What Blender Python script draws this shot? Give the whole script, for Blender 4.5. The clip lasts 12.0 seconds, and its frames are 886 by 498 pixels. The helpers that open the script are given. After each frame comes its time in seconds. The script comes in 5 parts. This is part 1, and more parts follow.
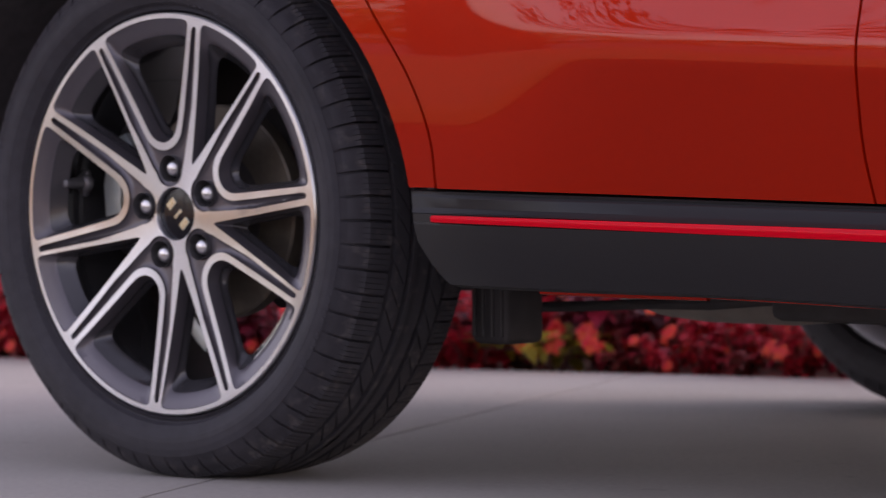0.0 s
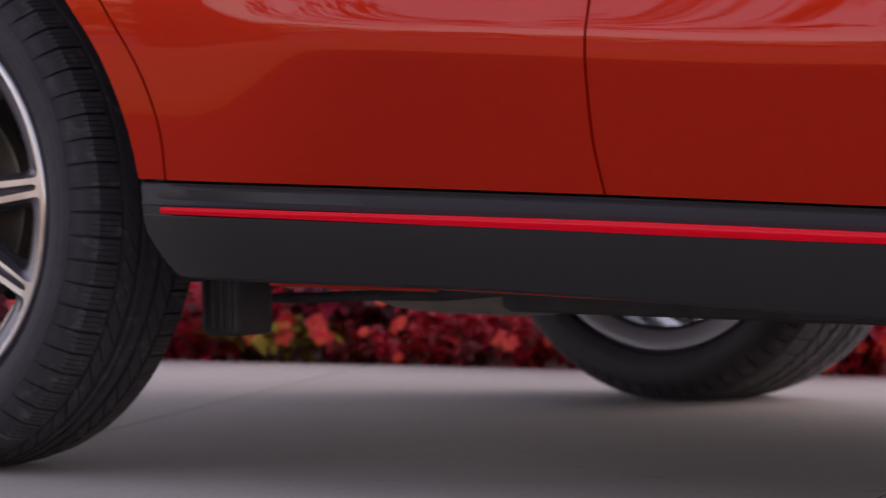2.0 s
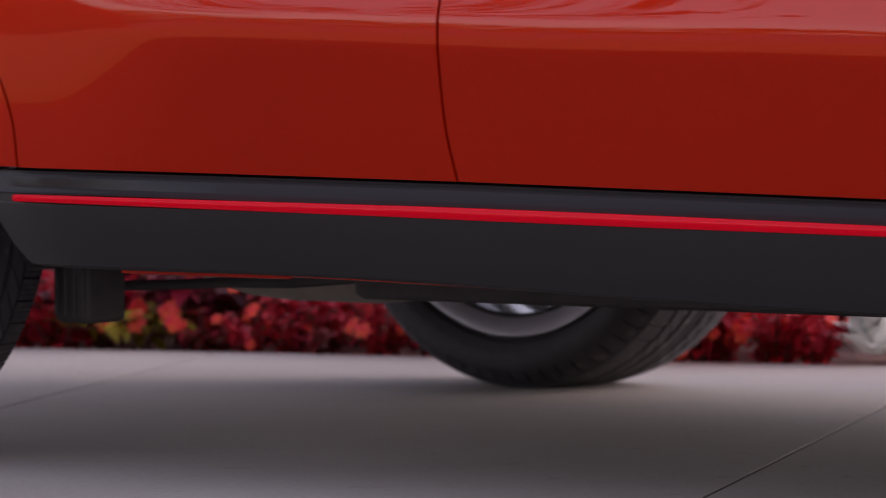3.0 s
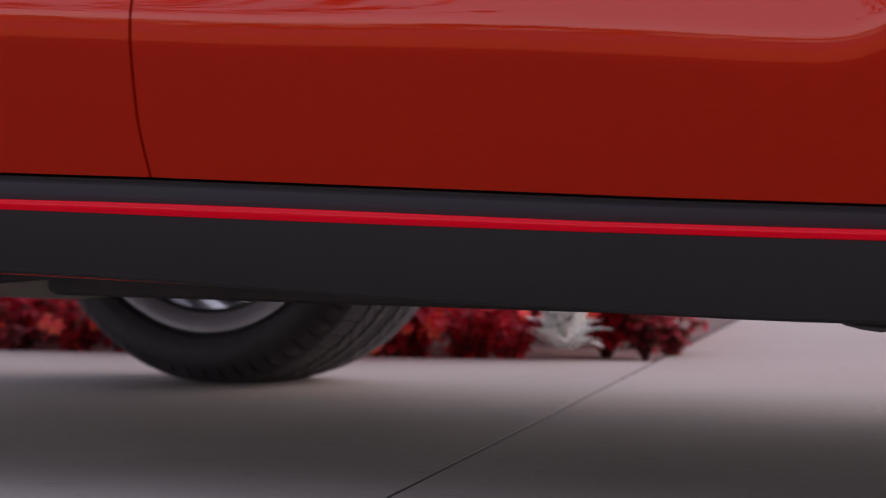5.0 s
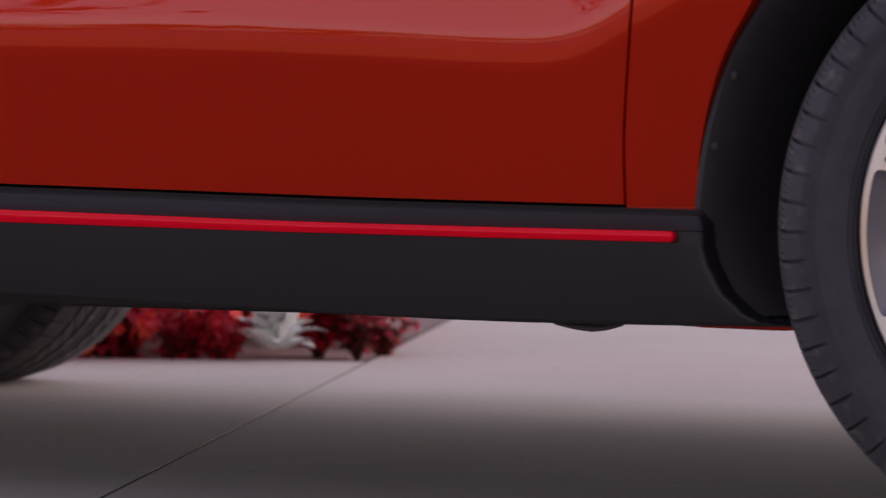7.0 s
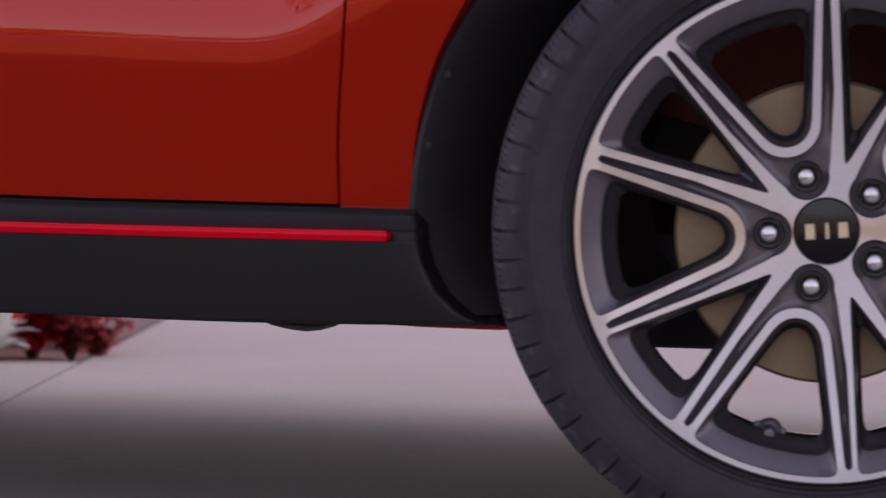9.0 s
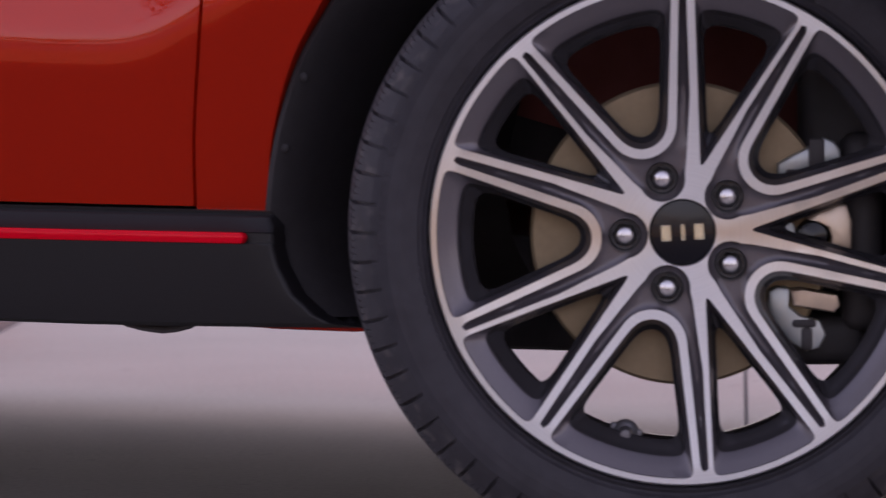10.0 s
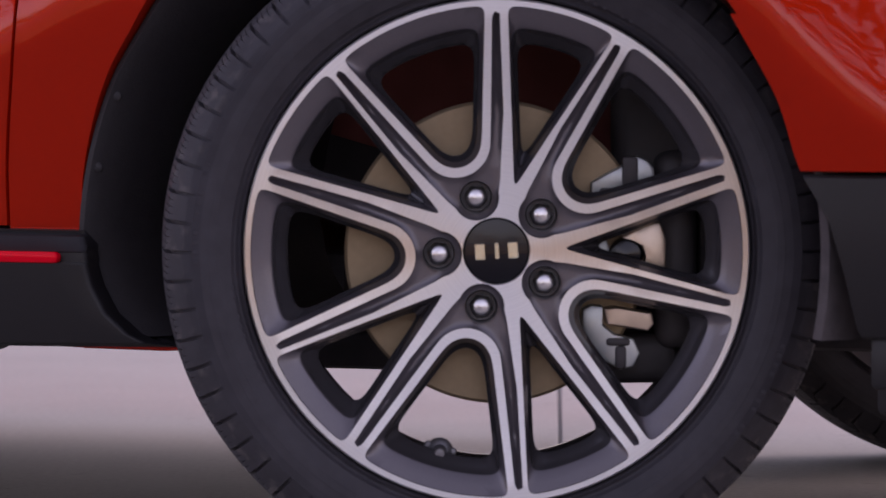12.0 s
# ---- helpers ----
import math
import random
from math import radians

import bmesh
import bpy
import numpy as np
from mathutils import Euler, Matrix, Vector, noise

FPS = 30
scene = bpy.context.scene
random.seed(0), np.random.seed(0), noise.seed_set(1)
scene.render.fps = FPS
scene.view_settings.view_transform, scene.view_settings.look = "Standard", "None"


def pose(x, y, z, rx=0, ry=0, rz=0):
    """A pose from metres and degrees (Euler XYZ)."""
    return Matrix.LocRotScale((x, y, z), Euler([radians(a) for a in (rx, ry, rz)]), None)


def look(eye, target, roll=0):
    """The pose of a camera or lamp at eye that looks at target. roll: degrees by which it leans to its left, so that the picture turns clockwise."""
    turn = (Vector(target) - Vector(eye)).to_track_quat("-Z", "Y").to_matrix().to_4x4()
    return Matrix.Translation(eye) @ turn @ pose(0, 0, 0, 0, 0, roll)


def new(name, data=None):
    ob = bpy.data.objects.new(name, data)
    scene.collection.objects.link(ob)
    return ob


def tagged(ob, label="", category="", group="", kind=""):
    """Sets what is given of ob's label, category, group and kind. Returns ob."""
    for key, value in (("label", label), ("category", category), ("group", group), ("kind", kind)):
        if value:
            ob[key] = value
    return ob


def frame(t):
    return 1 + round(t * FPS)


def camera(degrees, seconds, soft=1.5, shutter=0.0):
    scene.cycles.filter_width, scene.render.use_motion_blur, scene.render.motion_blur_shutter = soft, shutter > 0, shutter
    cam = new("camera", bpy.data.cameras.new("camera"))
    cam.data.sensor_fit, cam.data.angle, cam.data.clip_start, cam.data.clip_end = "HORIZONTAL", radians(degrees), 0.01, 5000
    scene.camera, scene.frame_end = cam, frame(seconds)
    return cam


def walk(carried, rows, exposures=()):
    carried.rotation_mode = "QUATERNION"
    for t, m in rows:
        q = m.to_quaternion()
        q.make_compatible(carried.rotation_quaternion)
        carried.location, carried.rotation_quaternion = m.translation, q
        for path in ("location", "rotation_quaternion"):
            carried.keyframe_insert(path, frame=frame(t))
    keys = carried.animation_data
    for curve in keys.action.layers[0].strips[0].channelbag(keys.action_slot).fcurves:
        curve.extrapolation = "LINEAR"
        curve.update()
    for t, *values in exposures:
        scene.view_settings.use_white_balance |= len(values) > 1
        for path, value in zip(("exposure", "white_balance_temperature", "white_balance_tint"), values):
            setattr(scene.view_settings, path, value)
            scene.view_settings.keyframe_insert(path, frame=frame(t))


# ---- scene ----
from mathutils import geometry

# ---------------------------------------------------------------- camera: a tripod head panning on a long lens
EYE = Vector((5.5016, -5.5392, 0.6109))
cam = camera(8.124, 12.0, soft=0.9, shutter=0.55)
cam.data.dof.use_dof = True
cam.data.dof.focus_distance = 6.95
cam.data.dof.aperture_fstop = 11.5
ROLL = -0.41
ROWS = [
    (0.0, 42.288, -2.394), (0.5, 41.763, -2.399), (1.0, 41.077, -2.412), (1.5, 40.460, -2.420),
    (2.0, 39.806, -2.492), (2.5, 39.081, -2.592), (3.0, 38.453, -2.620), (3.5, 37.738, -2.642),
    (5.5, 34.990, -2.688), (6.0, 34.343, -2.693), (6.5, 33.617, -2.699), (7.0, 32.982, -2.699),
    (9.0, 30.355, -2.721), (9.5, 29.656, -2.713), (10.0, 29.033, -2.714), (10.5, 28.396, -2.699),
    (11.0, 27.973, -2.637), (11.5, 27.569, -2.571), (12.0, 27.322, -2.553),
]


def aim(yaw, pitch):
    y, p = radians(yaw), radians(pitch)
    return look(EYE, EYE + Vector((-math.sin(y) * math.cos(p), math.cos(y) * math.cos(p), math.sin(p))), ROLL)


walk(cam, [(t, aim(yaw, pitch)) for t, yaw, pitch in ROWS], exposures=[(0.0, 0.92, 6800, 32), (2.5, 0.88, 6850, 32), (6.0, 0.70, 6900, 34), (9.0, 0.68, 6650, 37), (12.0, 0.75, 6550, 38)])

# ---------------------------------------------------------------- light: soft evening sky, low glow from beyond the car
SUN_EL, SUN_AZ = 27.0, 38.0       # azimuth from +y towards +x
world = bpy.data.worlds.new("sky")
scene.world = world
world.use_nodes = True
nt = world.node_tree
sky = nt.nodes.new("ShaderNodeTexSky")
sky.sky_type = "NISHITA"
sky.sun_disc = False
sky.sun_elevation = radians(SUN_EL)
sky.sun_rotation = radians(SUN_AZ)
sky.dust_density = 1.0
haze = nt.nodes.new("ShaderNodeHueSaturation")      # thin cloud takes most of the blue
haze.inputs["Saturation"].default_value = 0.5
nt.links.new(sky.outputs["Color"], haze.inputs["Color"])
nt.links.new(haze.outputs["Color"], nt.nodes["Background"].inputs["Color"])
nt.nodes["Background"].inputs["Strength"].default_value = 0.15
sun = new("sun", bpy.data.lights.new("sun", "SUN"))
sun.data.energy, sun.data.angle, sun.data.color = 0.15, radians(14), (1.0, 0.86, 0.72)
sa, se = radians(SUN_AZ), radians(SUN_EL)
sun.matrix_world = look((0, 0, 8), Vector((0, 0, 8)) - Vector((math.sin(sa) * math.cos(se), math.cos(sa) * math.cos(se), math.sin(se))))


# ---------------------------------------------------------------- materials
def mat(name, color, rough=0.5, metal=0.0, coat=0.0, var=0.0, scale=40.0, bump=0.0, bscale=200.0, spec=0.5, coat_rough=0.03, tint=None, big=3.0, rvar=0.0):
    m = bpy.data.materials.new(name)
    m.use_nodes = True
    n, l = m.node_tree.nodes, m.node_tree.links
    b = n["Principled BSDF"]
    b.inputs["Roughness"].default_value = rough
    b.inputs["Metallic"].default_value = metal
    b.inputs["Coat Weight"].default_value = coat
    b.inputs["Coat Roughness"].default_value = coat_rough
    b.inputs["Specular IOR Level"].default_value = spec
    b.inputs["Base Color"].default_value = (*color, 1)
    tc = n.new("ShaderNodeTexCoord")
    if var:
        fine, coarse = n.new("ShaderNodeTexNoise"), n.new("ShaderNodeTexNoise")
        for k, sc in ((fine, scale), (coarse, big)):
            k.inputs["Scale"].default_value = sc
            k.inputs["Detail"].default_value = 5
            l.new(tc.outputs["Object"], k.inputs["Vector"])
        mix = n.new("ShaderNodeMath")
        mix.operation = "ADD"
        l.new(fine.outputs["Fac"], mix.inputs[0])
        l.new(coarse.outputs["Fac"], mix.inputs[1])
        ramp = n.new("ShaderNodeValToRGB")
        ramp.color_ramp.elements[0].position, ramp.color_ramp.elements[1].position = 0.3, 0.7
        half = n.new("ShaderNodeMath")
        half.operation = "MULTIPLY"
        half.inputs[1].default_value = 0.5
        l.new(mix.outputs[0], half.inputs[0])
        l.new(half.outputs[0], ramp.inputs["Fac"])
        t = tint or color
        ramp.color_ramp.elements[0].color = (*[c * (1 - var) for c in color], 1)
        ramp.color_ramp.elements[1].color = (*[min(1, c * (1 + var)) for c in t], 1)
        l.new(ramp.outputs["Color"], b.inputs["Base Color"])
        if rvar:
            mr = n.new("ShaderNodeMapRange")
            mr.inputs["To Min"].default_value, mr.inputs["To Max"].default_value = rough - rvar, rough + rvar
            l.new(half.outputs[0], mr.inputs["Value"])
            l.new(mr.outputs["Result"], b.inputs["Roughness"])
    if bump:
        bn, bp = n.new("ShaderNodeTexNoise"), n.new("ShaderNodeBump")
        bn.inputs["Scale"].default_value = bscale
        bn.inputs["Detail"].default_value = 4
        bp.inputs["Strength"].default_value = bump
        bp.inputs["Distance"].default_value = 0.002
        l.new(tc.outputs["Object"], bn.inputs["Vector"])
        l.new(bn.outputs["Fac"], bp.inputs["Height"])
        l.new(bp.outputs["Normal"], b.inputs["Normal"])
    return m


M_PAINT = mat("orange_red_paint", (0.50, 0.0165, 0.0003), rough=0.42, metal=0.55, coat=0.8, coat_rough=0.015, var=0.06, scale=900, big=1.5, spec=0.05)
M_CLAD = mat("black_grained_plastic", (0.0145, 0.0130, 0.0142), rough=0.42, spec=0.40, var=0.15, scale=300, bump=0.1, bscale=900, rvar=0.05)
M_STRIP = mat("red_gloss_plastic", (0.92, 0.003, 0.016), rough=0.25, coat=0.08, var=0.04, scale=60, spec=0.15)
M_RUBBER = mat("tyre_rubber", (0.048, 0.0445, 0.0515), rough=0.60, spec=0.28, var=0.25, scale=60, bump=0.15, bscale=500, big=9, rvar=0.08)
RN, RL = M_RUBBER.node_tree.nodes, M_RUBBER.node_tree.links


def rubber_detail():
    """Road dust on the tread and the fine ribbing moulded into a band of the sidewall."""
    n, l = RN, RL
    b = n["Principled BSDF"]
    tc = n.new("ShaderNodeTexCoord")
    sep = n.new("ShaderNodeSeparateXYZ")
    l.new(tc.outputs["Object"], sep.inputs[0])

    def calc(op, a, c):
        m = n.new("ShaderNodeMath")
        m.operation = op
        for k, x in ((0, a), (1, c)):
            if x is None:
                continue
            if isinstance(x, (int, float)):
                m.inputs[k].default_value = x
            else:
                l.new(x, m.inputs[k])
        return m.outputs[0]

    x, z = sep.outputs[0], sep.outputs[2]
    r = calc("SQRT", calc("ADD", calc("MULTIPLY", x, x), calc("MULTIPLY", z, z)), None)
    dust = n.new("ShaderNodeMapRange")
    dust.inputs["From Min"].default_value, dust.inputs["From Max"].default_value = 0.3235, 0.3300
    l.new(r, dust.inputs["Value"])
    patch = n.new("ShaderNodeTexNoise")
    patch.inputs["Scale"].default_value = 26
    patch.inputs["Detail"].default_value = 6
    l.new(tc.outputs["Object"], patch.inputs["Vector"])
    amount = calc("MULTIPLY", dust.outputs[0], calc("ADD", calc("MULTIPLY", patch.outputs["Fac"], 0.9), 0.25))
    mix = n.new("ShaderNodeMix")
    mix.data_type = "RGBA"
    l.new(amount, mix.inputs["Factor"])
    l.new(b.inputs["Base Color"].links[0].from_socket, mix.inputs["A"])
    mix.inputs["B"].default_value = (0.063, 0.060, 0.067, 1)
    l.new(mix.outputs["Result"], b.inputs["Base Color"])
    scuff = n.new("ShaderNodeTexNoise")
    scuff.inputs["Scale"].default_value = 55
    scuff.inputs["Detail"].default_value = 8
    l.new(tc.outputs["Object"], scuff.inputs["Vector"])
    edge, worn = n.new("ShaderNodeMapRange"), n.new("ShaderNodeMapRange")
    edge.inputs["From Min"].default_value, edge.inputs["From Max"].default_value = 0.303, 0.318
    worn.inputs["From Min"].default_value, worn.inputs["From Max"].default_value = 0.56, 0.72
    l.new(r, edge.inputs["Value"])
    l.new(scuff.outputs["Fac"], worn.inputs["Value"])
    pale = n.new("ShaderNodeMix")
    pale.data_type = "RGBA"
    l.new(calc("MULTIPLY", calc("MULTIPLY", edge.outputs[0], worn.outputs[0]), 0.55), pale.inputs["Factor"])
    l.new(mix.outputs["Result"], pale.inputs["A"])
    pale.inputs["B"].default_value = (0.17, 0.15, 0.14, 1)
    l.new(pale.outputs["Result"], b.inputs["Base Color"])
    band = calc("MULTIPLY", calc("GREATER_THAN", r, 0.2955), calc("LESS_THAN", r, 0.3115))
    rib = calc("MULTIPLY", calc("SINE", calc("MULTIPLY", calc("ARCTAN2", x, z), 1330.0), None), band)
    bp = n.new("ShaderNodeBump")
    bp.inputs["Strength"].default_value = 0.5
    bp.inputs["Distance"].default_value = 0.0006
    l.new(rib, bp.inputs["Height"])
    old = b.inputs["Normal"].links[0].from_node
    l.new(old.outputs["Normal"], bp.inputs["Normal"])
    l.new(bp.outputs["Normal"], b.inputs["Normal"])


rubber_detail()
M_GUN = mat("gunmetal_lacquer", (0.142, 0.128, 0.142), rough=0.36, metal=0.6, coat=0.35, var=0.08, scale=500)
# gunmetal again for the deep window walls, with their shade put into the colour
M_GUN_SHADE = mat("shaded_gunmetal_lacquer", (0.070, 0.066, 0.072), rough=0.22, metal=0.5, coat=0.5, var=0.08, scale=60)
M_ALU = mat("machined_aluminium", (0.84, 0.81, 0.80), rough=0.30, metal=1.0, coat=0.15)
AN, AL = M_ALU.node_tree.nodes, M_ALU.node_tree.links
AN["Principled BSDF"].inputs["Anisotropic"].default_value = 0.95
AN["Principled BSDF"].inputs["Anisotropic Rotation"].default_value = 0.25
TG = AN.new("ShaderNodeTangent")
TG.direction_type, TG.axis = "RADIAL", "Y"
AL.new(TG.outputs["Tangent"], AN["Principled BSDF"].inputs["Tangent"])
TCO, LEN, RINGS = AN.new("ShaderNodeTexCoord"), AN.new("ShaderNodeVectorMath"), AN.new("ShaderNodeTexNoise")
FLAT = AN.new("ShaderNodeVectorMath")
FLAT.operation, FLAT.inputs[1].default_value = "MULTIPLY", (1, 0, 1)
LEN.operation = "LENGTH"
RINGS.noise_dimensions = "1D"
RINGS.inputs["Scale"].default_value, RINGS.inputs["Detail"].default_value = 700, 3
AL.new(TCO.outputs["Object"], FLAT.inputs[0])
AL.new(FLAT.outputs["Vector"], LEN.inputs[0])
AL.new(LEN.outputs["Value"], RINGS.inputs["W"])
TURNED = AN.new("ShaderNodeValToRGB")
TURNED.color_ramp.elements[0].color, TURNED.color_ramp.elements[1].color = (0.72, 0.71, 0.72, 1), (0.92, 0.91, 0.91, 1)
AL.new(RINGS.outputs["Fac"], TURNED.inputs["Fac"])
AL.new(TURNED.outputs["Color"], AN["Principled BSDF"].inputs["Base Color"])
M_BARREL = mat("silver_lacquer", (0.065, 0.063, 0.067), rough=0.22, metal=0.4, coat=0.7, var=0.08, scale=30)
M_CHROME = mat("polished_steel", (0.90, 0.88, 0.87), rough=0.30, metal=1.0)
M_SEAT = mat("dark_bore", (0.15, 0.145, 0.15), rough=0.42, metal=0.6, var=0.1, scale=80)
M_CAP = mat("black_gloss_cap", (0.008, 0.008, 0.012), rough=0.2, coat=0.35, spec=0.35)
M_EMBLEM = mat("pale_gold_metal", (0.88, 0.82, 0.62), rough=0.25, metal=1.0)
M_DISC = mat("worn_brake_iron", (0.37, 0.28, 0.175), rough=0.45, metal=0.6, var=0.12, scale=120, big=20, rvar=0.08)
M_IRON = mat("dark_brake_iron", (0.17, 0.14, 0.11), rough=0.5, metal=0.4, var=0.2, scale=90, big=18)
M_ZINC = mat("zinc_plated_steel", (0.60, 0.66, 0.67), rough=0.42, metal=0.6, var=0.15, scale=50, tint=(0.68, 0.69, 0.64))
M_BRASSY = mat("yellow_passivated_steel", (0.72, 0.58, 0.45), rough=0.35, metal=0.9, var=0.2, scale=40)
M_DARK = mat("black_underbody", (0.062, 0.055, 0.056), rough=0.6, var=0.3, scale=30, bump=0.2, bscale=120)
# liner colour raised for the near arches, to offset their deep shade
M_FELT = mat("raised_liner_felt", (0.098, 0.086, 0.089), rough=0.9, spec=0.2, var=0.25, scale=60, bump=0.3, bscale=300)
M_PRIMER = mat("dull_red_primer", (0.28, 0.075, 0.062), rough=0.7, var=0.25, scale=30)
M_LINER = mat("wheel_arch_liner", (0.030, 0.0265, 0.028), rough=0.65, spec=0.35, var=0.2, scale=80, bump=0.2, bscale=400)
M_TANK = mat("dull_grey_steel", (0.52, 0.47, 0.42), rough=0.45, metal=0.5, var=0.25, scale=25)
M_VALVE = mat("grey_valve_steel", (0.20, 0.19, 0.20), rough=0.4, metal=0.6, var=0.15, scale=90)
M_GLASS = mat("tinted_glass", (0.01, 0.012, 0.014), rough=0.04, coat=1.0)


def concrete():
    m = mat("brushed_concrete", (0.466, 0.428, 0.386), rough=0.85, var=0.17, scale=110, bump=0.25, bscale=260, big=1.7, tint=(0.466, 0.430, 0.390))
    n, l = m.node_tree.nodes, m.node_tree.links
    b = n["Principled BSDF"]
    src = b.inputs["Base Color"].links[0].from_socket
    tc = n.new("ShaderNodeTexCoord")
    spots = n.new("ShaderNodeTexNoise")
    spots.inputs["Scale"].default_value = 14
    spots.inputs["Detail"].default_value = 8
    spots.inputs["Roughness"].default_value = 0.7
    l.new(tc.outputs["Object"], spots.inputs["Vector"])
    r = n.new("ShaderNodeValToRGB")
    r.color_ramp.elements[0].position, r.color_ramp.elements[1].position = 0.60, 0.72
    r.color_ramp.elements[0].color, r.color_ramp.elements[1].color = (1, 1, 1, 1), (0.72, 0.70, 0.69, 1)
    l.new(spots.outputs["Fac"], r.inputs["Fac"])
    mul = n.new("ShaderNodeMix")
    mul.data_type, mul.blend_type = "RGBA", "MULTIPLY"
    mul.inputs["Factor"].default_value = 1
    l.new(src, mul.inputs["A"])
    l.new(r.outputs["Color"], mul.inputs["B"])
    l.new(mul.outputs["Result"], b.inputs["Base Color"])
    return m


M_CONC = concrete()
M_JOINT = mat("joint_filler", (0.070, 0.062, 0.060), rough=0.9, var=0.3, scale=60)
M_SCRAPE = mat("pale_scrape", (0.62, 0.58, 0.56), rough=0.9, var=0.1, scale=200)
M_SOIL = mat("bark_mulch", (0.11, 0.070, 0.058), rough=0.95, var=0.5, scale=45, bump=0.8, bscale=60, tint=(0.24, 0.165, 0.14))
# two unseen ground tones, one dark as shade, one warm as sunlight
M_SHADE_GROUND = mat("shade_toned_ground", (0.050, 0.047, 0.046), rough=0.85, var=0.3, scale=160, bump=0.5, bscale=240, big=0.8)
M_SUNLIT_GROUND = mat("sunlit_toned_ground", (0.62, 0.36, 0.15), rough=0.8, var=0.10, scale=30, bump=0.15, bscale=180, big=0.5)
M_PLAZA = mat("pale_paving", (0.36, 0.33, 0.31), rough=0.9, var=0.12, scale=3, big=0.2)
M_BARK = mat("tree_bark", (0.12, 0.09, 0.07), rough=0.9, var=0.4, scale=12, bump=0.6, bscale=30)
M_STEM = mat("dark_stem", (0.10, 0.035, 0.03), rough=0.7, var=0.3, scale=80)


def leaf_mat(name, a, b_col, rough=0.45, trans=0.25):
    m = mat(name, a, rough=rough)
    n, l = m.node_tree.nodes, m.node_tree.links
    b = n["Principled BSDF"]
    g = n.new("ShaderNodeNewGeometry")
    r = n.new("ShaderNodeValToRGB")
    r.color_ramp.elements[0].color, r.color_ramp.elements[1].color = (*a, 1), (*b_col, 1)
    l.new(g.outputs["Random Per Island"], r.inputs["Fac"])
    l.new(r.outputs["Color"], b.inputs["Base Color"])
    t = n.new("ShaderNodeBsdfTranslucent")
    l.new(r.outputs["Color"], t.inputs["Color"])
    mx = n.new("ShaderNodeMixShader")
    mx.inputs["Fac"].default_value = trans
    out = n["Material Output"]
    l.new(b.outputs["BSDF"], mx.inputs[1])
    l.new(t.outputs["BSDF"], mx.inputs[2])
    l.new(mx.outputs["Shader"], out.inputs["Surface"])
    return m


M_LEAF_RED = leaf_mat("scarlet_leaves", (0.42, 0.014, 0.040), (0.85, 0.060, 0.085), trans=0.45)
M_LEAF_WINE = leaf_mat("wine_leaves", (0.070, 0.016, 0.024), (0.42, 0.030, 0.075), trans=0.4)
M_LEAF_PINK = leaf_mat("bronze_leaves", (0.15, 0.070, 0.040), (0.65, 0.06, 0.10), trans=0.4)
M_PETAL = leaf_mat("magenta_red_petals", (0.95, 0.035, 0.10), (0.98, 0.20, 0.05), rough=0.6, trans=0.35)
M_LEAF_LIME = leaf_mat("lime_leaves", (0.30, 0.32, 0.04), (0.55, 0.45, 0.05))
M_LEAF_SILVER = leaf_mat("silver_felt_leaves", (0.62, 0.66, 0.62), (0.80, 0.83, 0.80), rough=0.8, trans=0.1)
# olive-gold puts low sunlight into the leaf colour
M_LEAF_TREE = leaf_mat("tree_leaves", (0.060, 0.050, 0.012), (0.22, 0.14, 0.025))


# broad noise patches put sunlit gold into the dark leaves, for crease glints
M_LEAF_LINE = leaf_mat("sunlit_gold_leaves", (0.06, 0.05, 0.012), (0.80, 0.50, 0.10))
LN, LL = M_LEAF_LINE.node_tree.nodes, M_LEAF_LINE.node_tree.links
LTC, LNO, LMR = LN.new("ShaderNodeTexCoord"), LN.new("ShaderNodeTexNoise"), LN.new("ShaderNodeMapRange")
LNO.inputs["Scale"].default_value, LNO.inputs["Detail"].default_value = 0.11, 2
LMR.inputs["From Min"].default_value, LMR.inputs["From Max"].default_value = 0.36, 0.50
LL.new(LTC.outputs["Object"], LNO.inputs["Vector"])
LL.new(LNO.outputs["Fac"], LMR.inputs["Value"])
LL.new(LMR.outputs["Result"], LN["Color Ramp"].inputs["Fac"])


# ---------------------------------------------------------------- mesh helpers
def mesh_of(name, bm, material, smooth=35):
    me = bpy.data.meshes.new(name)
    bmesh.ops.recalc_face_normals(bm, faces=bm.faces[:])
    bm.to_mesh(me)
    bm.free()
    if material:
        me.materials.append(material)
    if smooth:
        me.shade_smooth()
        me.set_sharp_from_angle(angle=radians(smooth))
    return me


def part(name, bm, material, parent=None, label="", m=None, smooth=35):
    me = bm if isinstance(bm, bpy.types.Mesh) else mesh_of(name, bm, material, smooth)
    ob = new(name, me)
    if parent is not None:
        ob.parent = parent
    if m is not None:
        ob.matrix_basis = m
    return tagged(ob, label)


def thing(name, label, category, m=None, group="", kind=""):
    ob = new(name)
    ob.empty_display_size = 0.1
    if m is not None:
        ob.matrix_basis = m
    return tagged(ob, label, category, group, kind)


def box(bm, lo, hi, bevel=0.0, seg=2, turn=None):
    r = bmesh.ops.create_cube(bm, size=1)
    vs = r["verts"]
    lo, hi = Vector(lo), Vector(hi)
    for v in vs:
        v.co = Vector((a * b for a, b in zip(v.co, hi - lo)))
    if bevel:
        es = list({e for v in vs for e in v.link_edges})
        vs = list({v for v in bmesh.ops.bevel(bm, geom=es, offset=bevel, segments=seg, affect="EDGES", profile=0.5)["verts"]} | {v for v in vs if v.is_valid})
    mid = (lo + hi) / 2
    for v in vs:
        v.co = (turn @ v.co if turn else v.co) + mid
    return vs


